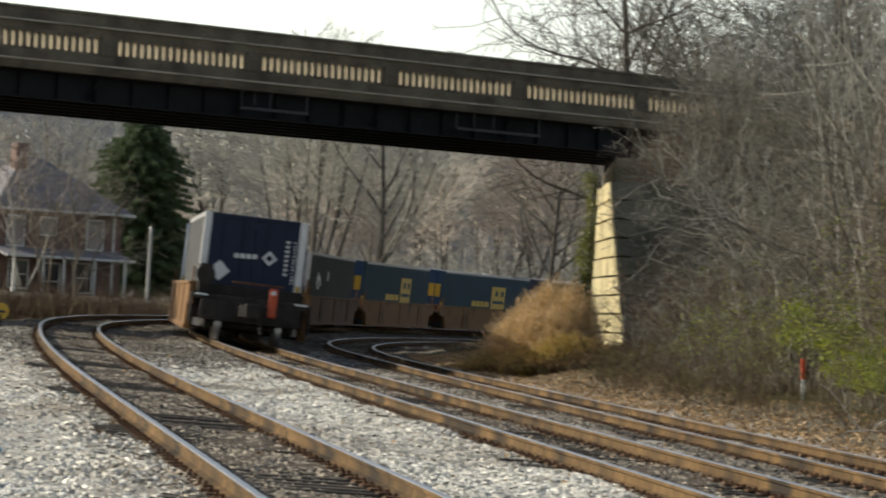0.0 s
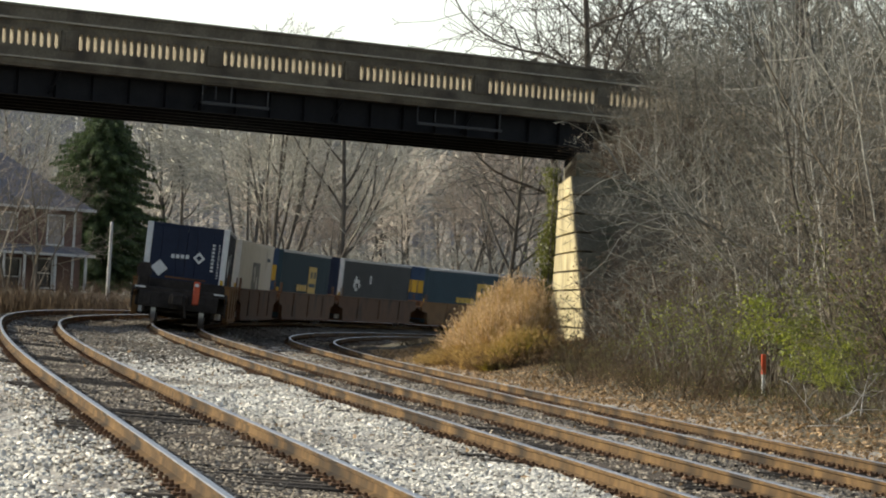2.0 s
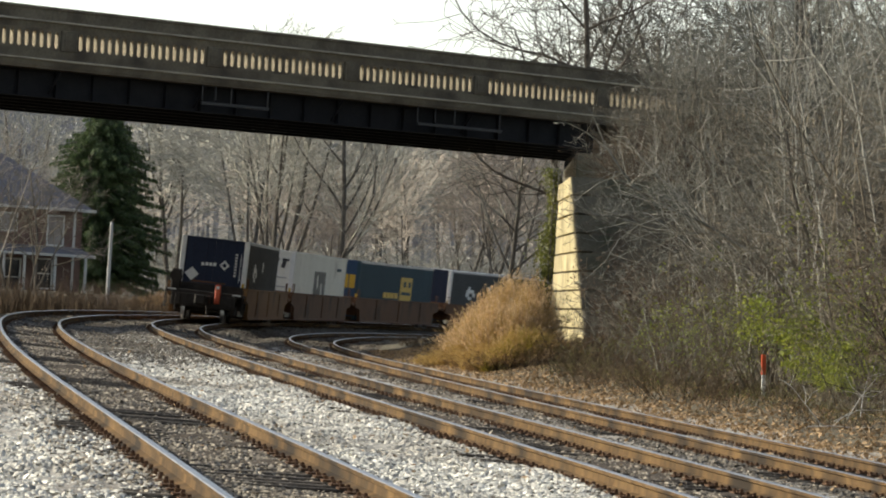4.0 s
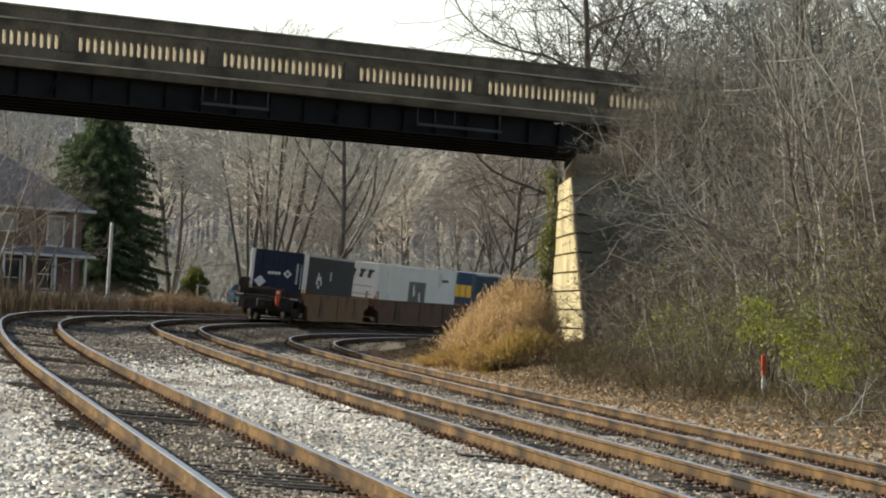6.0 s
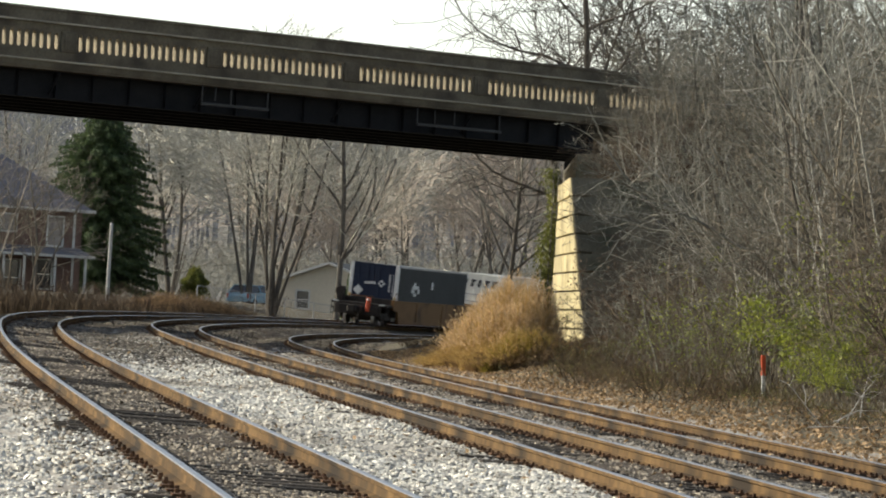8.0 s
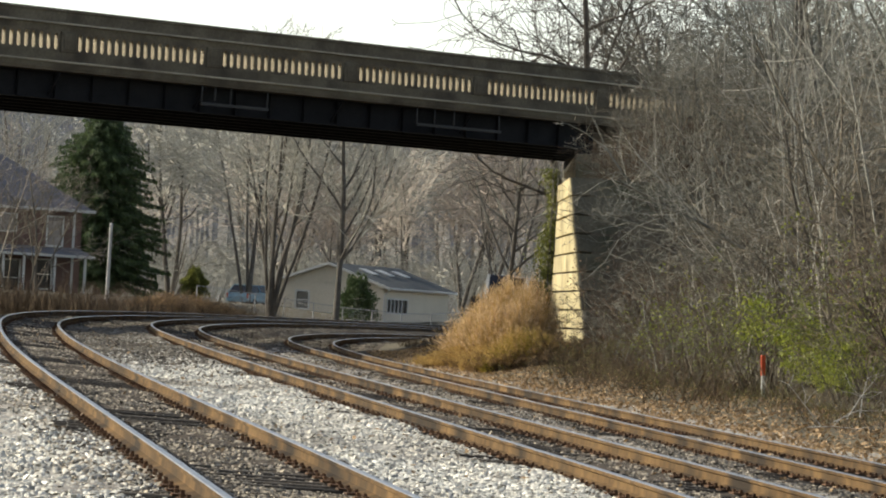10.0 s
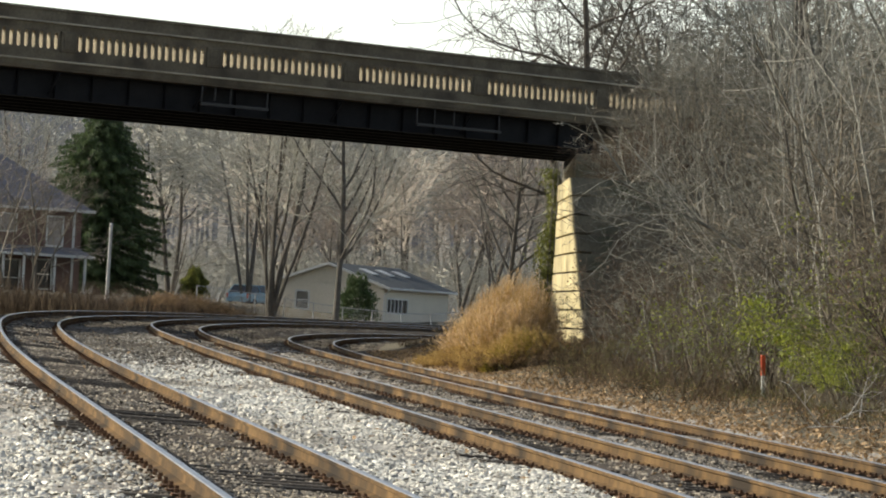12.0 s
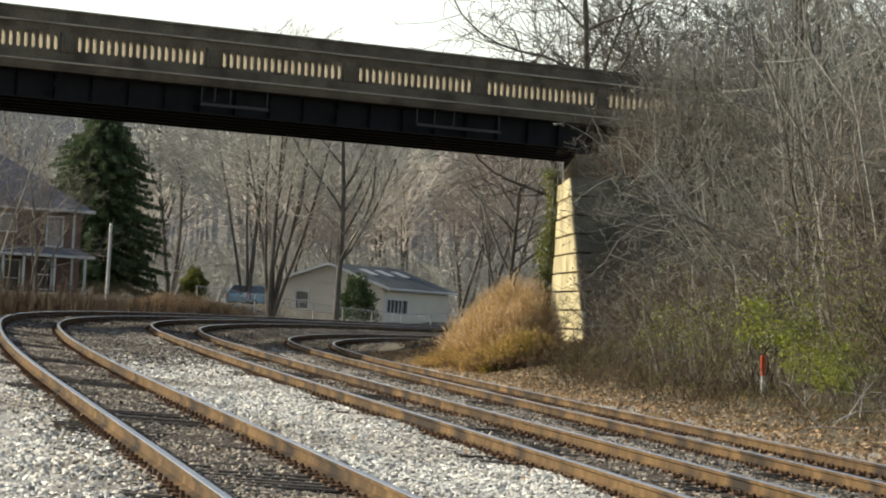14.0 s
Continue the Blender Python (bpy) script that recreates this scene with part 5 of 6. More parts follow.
def grasses():
    tall = "tall golden dry grass with pale feathery plumes"
    for k, (x, y, h) in enumerate(((0.75, 96.0, 1.65), (1.0, 94.5, 1.95), (1.3, 95.6, 2.4), (1.4, 93.6, 2.05), (1.65, 94.8, 2.6), (1.95, 95.8, 2.7), (2.1, 94.0, 2.2), (2.35, 95.4, 2.6), (1.85, 93.2, 1.85))):
        grass_clump(x, y, 0.40, h, tall + " beside the abutment", 71 + 3 * k, 1500, M_STRAW, M_PLUME, 0.38)
    for k, (x, y, h) in enumerate(((0.35, 98.0, 0.6), (0.6, 97.0, 0.85), (0.8, 95.6, 0.9), (0.95, 94.4, 1.15), (1.1, 93.4, 0.95), (0.1, 99.0, 0.45), (1.4, 93.0, 1.0), (0.7, 97.5, 1.1))):
        grass_clump(x, y, 0.36, h, "low russet withered grass beside the track", 131 + 3 * k, 1100, M_RUSSET if k % 3 else M_STRAW, M_STRAW, 0.34)
    for k, (x, y, h) in enumerate(((1.45, 92.3, 0.75), (1.75, 92.1, 1.1), (2.05, 92.2, 1.25), (2.35, 92.5, 1.15), (2.6, 92.8, 0.9))):
        grass_clump(x, y, 0.30, h, "yellow-green grass tussock under the dry plumes", 171 + 3 * k, 650, M_OLIVE, M_STRAW, 0.36)
    for k, (x, y, h) in enumerate(((1.55, 92.2, 0.7), (1.95, 91.9, 0.6), (2.5, 92.0, 0.65), (2.9, 92.4, 0.8))):
        grass_clump(x, y, 0.34, h, "dull brown grass tuft at the foot of the plumes", 187 + 3 * k, 700, M_BRAMBLE, M_RUSSET, 0.4)
    for k, (x, y, h) in enumerate(((3.55, 103.5, 0.6), (3.95, 104.5, 0.8), (4.35, 104.0, 0.85), (4.75, 105, 0.9), (3.2, 101.5, 0.7), (2.95, 98.5, 0.9))):
        grass_clump(x, y, 0.34, h, "dull withered grass at the foot of the abutment", 231 + 3 * k, 800, M_RUSSET if k % 2 else M_BRAMBLE, M_BROWN_LEAF, 0.4)
    for k, (x, y, h, w, mat) in enumerate(((-14.9, 204, 1.5, 1.1, M_LEAF), (-13.6, 204.5, 1.6, 1.2, M_RUSSET), (-12.4, 205, 1.3, 1.0, M_RUSSET), (-16.2, 205, 1.0, 1.0, M_RUSSET), (-11.4, 207, 1.1, 1.0, M_BRAMBLE))):
        grass_clump(x, y, w, h, "mound of dry russet-brown weeds behind the curve", 201 + 3 * k, 1700, mat, M_LEAF if k < 3 else None, 0.6)
    # dry verge behind the curve, and the weedy foot of the bank
    r = np.random.RandomState(5)

    def verge(name, label, n, s0, s1, key, o0, o1, h0, h1, mat, seed, width=0.006):
        rr = np.random.RandomState(seed)
        ss, oo = rr.uniform(s0, s1, n), rr.uniform(o0, o1, n)
        off = np.interp(ss, SS, OFFSET[key]) + oo
        hd = np.interp(ss, SS, HEAD)
        px, py = np.interp(ss, SS, CX) + np.cos(hd) * off, np.interp(ss, SS, CY) - np.sin(hd) * off
        pz = ground_z(px, py)
        lump = 0.55 + 0.45 * np.sin(px * 0.9 + 1.3) * np.sin(py * 0.37 + 0.4) + rr.uniform(0, 0.5, n)
        v, l = blades(n, 0, 0, 0, 0.0, 0.0, h0, h1, 0, width, seed)
        v = v.reshape(n, 8, 3)
        v[:, :, 2] *= lump[:, None]
        v[:, :, :2] += (rr.normal(0, 0.5, (n, 2)))[:, None, :] * (v[:, :, 2:3] / h1) ** 1.5
        v += np.stack([px, py, pz], 1)[:, None, :]
        ob = new(name, fast_mesh(name, v.reshape(-1, 3), l, 4, mat))
        tagged(ob, label, "grass", kind="stuff")

    verge("verge_grass", "tall dry brown weeds along the outside of the curve", 15000, 84, 158, "A", -10, -2.8, 0.7, 1.8, M_BRAMBLE, 81, 0.012)
    verge("verge_grass", "short dry weeds on the far side of the curve", 6000, 156, 215, "A", -9, -2.8, 0.25, 0.65, M_BRAMBLE, 82, 0.010)
    verge("verge_grass", "thin dry weeds at the foot of the bank", 8000, 26, 108, "C", 3.0, 6.5, 0.12, 0.45, M_BRAMBLE, 83, 0.005)
    verge("verge_grass", "green weeds at the foot of the bank", 1800, 30, 62, "C", 3.2, 5.4, 0.1, 0.45, M_DULL_LEAF, 84, 0.005)


def litter():
    """Fallen leaves along the foot of the bank and between the tracks."""
    r = np.random.RandomState(6)
    n = 30000
    ss, oo = r.uniform(8, 95, n), 1.7 + np.abs(r.normal(0, 1.6, n))
    few = r.uniform(0, 1, n) < 0.05
    oo = np.where(few, r.uniform(-10, 2, n), oo)
    off = np.interp(ss, SS, OFFSET["C"]) + oo
    hd = np.interp(ss, SS, HEAD)
    px, py = np.interp(ss, SS, CX) + np.cos(hd) * off, np.interp(ss, SS, CY) - np.sin(hd) * off
    c = np.stack([px, py, ground_z(px, py) + r.uniform(0.01, 0.05, n)], 1)
    a = r.normal(0, 1, (n, 3)) * np.array([1, 1, 0.45])
    a /= np.linalg.norm(a, axis=1)[:, None]
    b = np.cross(a, r.normal(0, 0.5, (n, 3)) + np.array([0, 0, 1]))
    b /= np.linalg.norm(b, axis=1)[:, None]
    s = r.uniform(0.02, 0.05, (n, 1))
    v, l = quads(c, a * s, b * s * 0.7)
    tagged(new("fallen_leaves", fast_mesh("fallen_leaves", v, l, 4, M_LEAF)), "dry brown leaves fallen along the track", "leaves", kind="stuff")


def stones():
    """Loose crushed stone: pale between the tracks, oily and brown between the rails."""
    r = np.random.RandomState(8)
    oct_ = np.array([[1, 0.75, -0.5], [-1, 0.75, -0.5], [-1, -0.75, -0.5], [1, -0.75, -0.5], [0.5, 0.1, 0.62], [-0.5, -0.1, 0.62]])
    tri = np.array([[0, 1, 5], [0, 5, 4], [2, 3, 4], [2, 4, 5], [1, 2, 5], [3, 0, 4]])

    def scatter(name, label, n, place, mat, size, sink=0.25):
        ss, off, lift = place(n)
        hd = np.interp(ss, SS, HEAD)
        px, py = np.interp(ss, SS, CX) + np.cos(hd) * off, np.interp(ss, SS, CY) - np.sin(hd) * off
        k = size * r.uniform(0.55, 1.35, n)
        pz = ground_z(px, py) + lift + k * sink
        body = oct_[None] * r.uniform(0.7, 1.2, (n, 6, 1)) + r.normal(0, 0.16, (n, 6, 3))
        a, b = r.uniform(0, 6.28, n), r.normal(0, 0.5, n)
        ca, sa, cb, sb = np.cos(a), np.sin(a), np.cos(b), np.sin(b)
        x, y, z = body[..., 0], body[..., 1], body[..., 2] * 0.75
        x, z = cb[:, None] * x - sb[:, None] * z, sb[:, None] * x + cb[:, None] * z
        x, y = ca[:, None] * x - sa[:, None] * y, sa[:, None] * x + ca[:, None] * y
        v = np.stack([x, y, z], -1) * k[:, None, None] + np.stack([px, py, pz], 1)[:, None, :]
        f = tri[None] + np.arange(n)[:, None, None] * 6
        tagged(new(name, fast_mesh(name, v.reshape(-1, 3), f.ravel(), 3, mat)), label, "ballast", kind="stuff")

    def nearer(n, a, b):
        return a + (b - a) * r.uniform(0, 1, n) ** 1.6

    oA, oC = OFFSET["A"], OFFSET["C"]

    def between(n):
        ss = nearer(n, 3, 75)
        u = r.uniform(0, 1, n)
        lo, hi = np.interp(ss, SS, oA) + 1.0, np.full(n, -0.95)
        return ss, lo + (hi - lo) * u, 0

    def between2(n):
        ss = nearer(n, 6, 75)
        hi = np.interp(ss, SS, oC) - 0.95
        return ss, 0.95 + (hi - 0.95) * r.uniform(0, 1, n), 0

    def left(n):
        ss = nearer(n, 0.5, 75)
        return ss, np.interp(ss, SS, oA) - 0.95 - 6.5 * r.uniform(0, 1, n) ** 0.9, 0

    def inside(n):
        ss = nearer(n, 3, 80)
        which = r.randint(0, 3, n)
        c = np.where(which == 0, np.interp(ss, SS, oA), np.where(which == 1, 0, np.interp(ss, SS, oC)))
        return ss, c + r.uniform(-1.6, 1.35, n), 0

    def dull(n):
        """Grimier stone further along, between the outer two tracks and outside them."""
        ss = r.uniform(38, 88, n)
        keep = np.clip((ss - 38) / 16, 0.12, 1) ** 1.2 * 90 - 45       # sets in gradually
        ss = np.where(r.uniform(-45, 45, n) < keep, ss, r.uniform(56, 88, n))
        a = np.interp(ss, SS, oA)
        return ss, np.where(r.uniform(0, 1, n) < 0.55, a + 1.0 + (-1.95 - a) * r.uniform(0, 1, n), a - 0.95 - 6 * r.uniform(0, 1, n)), 0.012

    scatter("ballast_stones", "pale crushed stone between two tracks", 44000, between, M_STONE, 0.027)
    scatter("ballast_stones", "grey crushed stone beside the bank track", 16000, between2, M_GREY_STONE, 0.026)
    scatter("ballast_stones", "pale crushed stone spread beside the outer track", 44000, left, M_STONE, 0.027)
    scatter("ballast_stones", "dull grimy stone where the tracks begin to curve", 32000, dull, M_GREY_STONE, 0.030)
    def beyond(n):
        ss = r.uniform(70, 165, n)
        lo, hi = np.interp(ss, SS, oA) - 2.6, np.interp(ss, SS, oC) + 2.2
        return ss, lo + (hi - lo) * r.uniform(0, 1, n), 0

    scatter("ballast_stones", "grey crushed stone on the far curve", 16000, beyond, M_GREY_STONE, 0.042, 0.1)
    scatter("ballast_stones", "oily brown crushed stone between the rails", 52000, inside, M_DARK_STONE, 0.021)


def spruce(x, y, height, seed):
    """A broad dark conifer: whorls of drooping boughs whose tips turn up, set with hanging needle sprays."""
    r = np.random.RandomState(seed)
    top = thing("spruce_tree", "broad dark green spruce beside the house", "tree")
    segs, cs, ax = [(0, 0, -0.3, 0, 0, height, 0.24, 0.02)], [], []
    z = height - 0.25
    while z > 0.8:
        d = height - z
        reach = min(5.3 * (1 - math.exp(-d / 3.7)), 4.2) * r.uniform(0.84, 1.08) + 0.06
        count = int(6 + 2.6 * reach)
        turn = r.uniform(0, 6.28)
        for k in range(count):
            a = turn + (k + r.uniform(-0.3, 0.3)) * 2 * math.pi / count
            L = reach * (r.uniform(0.72, 1.12) if r.uniform() < 0.85 else 0.5)
            n = max(3, int(L / 0.24))
            p = np.array([0, 0, z])
            side = np.array([-math.sin(a), math.cos(a), 0])
            for i in range(n):
                t = (i + 1) / n
                q = np.array([math.cos(a) * L * t, math.sin(a) * L * t, z + L * (0.10 * t - 0.52 * t * t + 0.22 * t ** 4)])
                segs.append((*p, *q, 0.03 * (1 - t) + 0.008, 0.03 * (1 - t) + 0.006))
                w = 0.10 + 0.42 * math.sin(math.pi * min(t * 0.95 + 0.05, 1)) * min(1, L / 2.5)
                m = 30 if t > 0.3 else 10
                off = r.uniform(-1, 1, m)
                c = q + side * (off * w)[:, None] + r.normal(0, 0.05, (m, 3))
                c[:, 2] -= np.abs(off) * 0.10 + r.uniform(0, 0.16, m)
                cs.append(c)
                dd = np.array([math.cos(a), math.sin(a), -0.35]) * 0.8 + side * off[:, None] * 0.9 + r.normal(0, 0.3, (m, 3)) + np.array([0, 0, -0.35])
                ax.append(dd / np.linalg.norm(dd, axis=1)[:, None])
                p = q
        z -= 0.26 + 0.16 * min(1, d / 5)
    v, l = tubes(np.array(segs), 4)
    o = new("trunk", fast_mesh("trunk", v, l, 4, M_BARK))
    o.parent = top
    tagged(o, kind="stuff")
    c, a = np.concatenate(cs), np.concatenate(ax)
    b = np.cross(a, r.normal(0, 1, a.shape))
    b /= np.linalg.norm(b, axis=1)[:, None]
    v, l = quads(c, a * 0.15, b * 0.032)
    o = new("foliage", fast_mesh("foliage", v, l, 4, M_SPRUCE))
    o.parent = top
    tagged(o, kind="stuff")
    top.matrix_world = pose(x, y, gz(x, y))


def evergreen(x, y, h, w, seed, label, mat):
    r = np.random.RandomState(seed)
    top = thing("evergreen_shrub", label, "shrub")
    n = 5000
    d = r.normal(0, 1, (n, 3))
    d /= np.linalg.norm(d, axis=1)[:, None]
    rad = r.uniform(0.35, 1, n) ** 0.6 * (1 + 0.22 * np.sin(d[:, 0] * 7 + seed) * np.sin(d[:, 1] * 6) + 0.15 * np.sin(d[:, 2] * 9))
    c = d * rad[:, None] * np.array([w / 2, w / 2, h / 2]) + np.array([0, 0, h * 0.5])
    c[:, :2] *= (1.15 - 0.5 * np.clip(c[:, 2:3] / h, 0, 1))
    a = d + r.normal(0, 0.6, (n, 3)) + np.array([0, 0, 0.6])
    a /= np.linalg.norm(a, axis=1)[:, None]
    b = np.cross(a, r.normal(0, 1, a.shape))
    b /= np.linalg.norm(b, axis=1)[:, None]
    v, l = quads(c, a * 0.11, b * 0.04)
    o = new("foliage", fast_mesh("foliage", v, l, 4, mat))
    o.parent = top
    segs = [(0, 0, -0.2, 0, 0, h * 0.8, 0.07, 0.02)] + [(0, 0, h * 0.15, *(c[i] * 0.9), 0.02, 0.006) for i in range(0, 400, 10)]
    v, l = tubes(np.array(segs), 4)
    o = new("branchwork", fast_mesh("branchwork", v, l, 4, M_BARK))
    o.parent = top
    top.matrix_world = pose(x, y, gz(x, y))


def ivy():
    r = np.random.RandomState(12)
    top = thing("ivy", "yellow-green ivy hanging on the abutment's far edge", "climbing plant")
    n = 4200
    z = r.uniform(1.3, 6.6, n)
    y = 116.8 + np.abs(r.normal(0, 0.7, n))
    x = 3.52 - np.abs(r.normal(0, 0.22, n)) * (1 + 0.4 * np.sin(z * 2)) - 0.02
    c = np.stack([x, y, z], 1)
    a = r.normal(0, 1, (n, 3))
    a /= np.linalg.norm(a, axis=1)[:, None]
    b = np.cross(a, r.normal(0, 1, (n, 3)))
    b /= np.linalg.norm(b, axis=1)[:, None]
    v, l = quads(c, a * 0.055, b * 0.04)
    o = new("foliage", fast_mesh("foliage", v, l, 4, M_IVY))
    o.parent = top
    segs = []
    for k in range(14):
        p = np.array([3.4, 116.8 + r.uniform(0, 1.2), 0.8])
        while p[2] < 6.3:
            q = p + np.array([r.normal(0, 0.05), r.normal(0, 0.15), r.uniform(0.3, 0.6)])
            q[0] = min(max(q[0], 3.3), 3.46)
            segs.append((*p, *q, 0.015, 0.013))
            p = q
    v, l = tubes(np.array(segs), 4)
    o = new("branchwork", fast_mesh("branchwork", v, l, 4, M_BARK))
    o.parent = top


def plants():
    trees()
    forest()
    thicket()
    grasses()
    litter()
    spruce(-23.1, 252, 13.2, 4)
    evergreen(-5.0, 226, 2.9, 2.6, 2, "rounded green evergreen shrub by the house", M_SPRUCE)
    evergreen(-15.2, 232, 1.9, 1.8, 6, "olive evergreen shrub in the yard", M_IVY)
    ivy()
    stones()


# ---------------------------------------------------------------- houses and yard
def wall_with_openings(name, width, height, openings, mat, parent, m, thick=0.2, label=""):
    """A wall on x 0..width, z 0..height, its outside at y = 0; the openings (x0, x1, z0, z1) go through it."""
    xs = sorted({0, width, *[o[0] for o in openings], *[o[1] for o in openings]})
    zs = sorted({0, height, *[o[2] for o in openings], *[o[3] for o in openings]})
    bm = bmesh.new()
    for x0, x1 in zip(xs, xs[1:]):
        for z0, z1 in zip(zs, zs[1:]):
            if not any(o[0] <= x0 and x1 <= o[1] and o[2] <= z0 and z1 <= o[3] for o in openings):
                box(bm, x0, x1, 0, thick, z0, z1)
    bmesh.ops.remove_doubles(bm, verts=bm.verts, dist=1e-4)
    o = part(name, bm, mat, parent, label)
    o.matrix_basis = m
    return o


def window(parent, m, x0, x1, z0, z1, sash=True, glass=None):
    bm = bmesh.new()
    t = 0.11
    box(bm, x0 - t, x0, -0.04, 0.08, z0 - t, z1 + t)
    box(bm, x1, x1 + t, -0.04, 0.08, z0 - t, z1 + t)
    box(bm, x0, x1, -0.04, 0.08, z1, z1 + t)
    box(bm, x0, x1, -0.06, 0.08, z0 - t, z0)
    if sash:
        zc = (z0 + z1) / 2
        box(bm, x0, x1, 0.0, 0.06, zc - 0.03, zc + 0.03)
    o = part("window", bm, M_TRIM, parent, "white framed window")
    o.matrix_basis = m
    part("pane", boxed(x0, x1, 0.065, 0.08, z0, z1), glass or M_GLASS, o)


def brick_house():
    z = 2.0
    top = thing("brick_house", "dark brick house with hipped slate roof and white porch", "house")
    W, D, H = 8.6, 8.0, 5.35
    yaw = 35
    # the front's corner at the side of the spruce
    corner = Vector((-22.2, 230.2, z))
    ax = Vector((math.cos(radians(yaw)), math.sin(radians(yaw)), 0))
    top.matrix_world = Matrix.Translation(corner - ax * W) @ pose(0, 0, 0, 0, 0, yaw)
    I = Matrix.Identity(4)
    ops = [(W - 2.35, W - 1.35, 3.15, 4.85), (W - 5.6, W - 4.6, 3.9, 4.85), (W - 7.8, W - 6.8, 3.15, 4.85), (W - 3.0, W - 2.0, 0.5, 2.2), (W - 5.2, W - 4.2, 0.0, 2.1), (W - 7.6, W - 6.4, 0.6, 2.2)]
    wall_with_openings("wall", W, H, ops, M_BRICK, top, I, label="dark brick front wall")
    for o in ops:
        window(top, I, *o, sash=o[2] < 3, glass=M_CURTAIN if o[2] > 3 else None)
    side = [(1.5, 2.5, 3.2, 4.8), (5.0, 6.0, 3.2, 4.8), (1.5, 2.5, 0.6, 2.2)]
    wall_with_openings("wall", D, H, side, M_BRICK, top, pose(W, 0, 0, 0, 0, 90) @ pose(0.2, 0, 0))
    for o in side:
        window(top, pose(W, 0, 0, 0, 0, 90) @ pose(0.2, 0, 0), *o)
    wall_with_openings("wall", D, H, [], M_BRICK, top, pose(0, D, 0, 0, 0, -90))
    wall_with_openings("wall", W, H, [], M_BRICK, top, pose(W, D + 0.2, 0, 0, 0, 180))
    bm = boxed(W - 0.62, W - 0.46, -0.03, -0.002, 0.1, H)
    part("corner_board", bm, M_TRIM, top, "pale corner strip")
    # hipped roof
    bm = bmesh.new()
    e = 0.55
    lo = [(-e, -e, H), (W + e, -e, H), (W + e, D + e, H), (-e, D + e, H)]
    ridge = [(W * 0.42, D / 2, H + 3.3), (W * 0.58, D / 2, H + 3.3)]
    v0 = [bm.verts.new(p) for p in lo]
    r0 = [bm.verts.new(p) for p in ridge]
    for f in ((v0[0], v0[1], r0[1], r0[0]), (v0[1], v0[2], r0[1]), (v0[2], v0[3], r0[0], r0[1]), (v0[3], v0[0], r0[0]), v0[::-1]):
        bm.faces.new(f)
    part("roof", bm, M_SLATE, top, "grey slate hipped roof")
    bm = boxed(-e - 0.05, W + e + 0.05, -e - 0.08, -e + 0.03, H - 0.12, H + 0.05)
    box(bm, W + e - 0.03, W + e + 0.08, -e + 0.03, D + e, H - 0.12, H + 0.05)
    part("gutter", bm, M_TRIM, top, "white gutter board")
    part("chimney", boxed(W * 0.30, W * 0.30 + 0.8, D * 0.35, D * 0.35 + 0.8, H + 1.0, H + 4.1, bevel=0.03), M_BRICK, top)
    # porch
    bm = bmesh.new()
    v = [bm.verts.new(p) for p in ((-0.4, -2.2, 2.55), (W - 0.25, -2.2, 2.55), (W - 0.25, 0, 3.05), (-0.4, 0, 3.05))]
    w = [bm.verts.new(p) for p in ((-0.4, -2.2, 2.40), (W - 0.25, -2.2, 2.40), (W - 0.25, 0, 2.90), (-0.4, 0, 2.90))]
    bm.faces.new(v)
    bm.faces.new(w[::-1])
    for k in range(4):
        bm.faces.new([v[k], w[k], w[(k + 1) % 4], v[(k + 1) % 4]])
    bmesh.ops.recalc_face_normals(bm, faces=bm.faces)
    part("porch_roof", bm, M_SLATE, top, "low grey porch roof")
    part("porch_fascia", boxed(-0.42, W - 0.23, -2.26, -2.205, 2.42, 2.57), M_TRIM, top)
    for x in (0.2, 2.2, 3.6, 5.7, W - 0.8):
        part("porch_post", boxed(x - 0.07, x + 0.07, -2.15, -2.01, 0.05, 2.42, bevel=0.015), M_TRIM, top, "white porch post")
    part("porch_floor", boxed(-0.4, W - 0.25, -2.25, -0.003, -1.2, 0.05, bevel=0.02), M_BRICK, top)


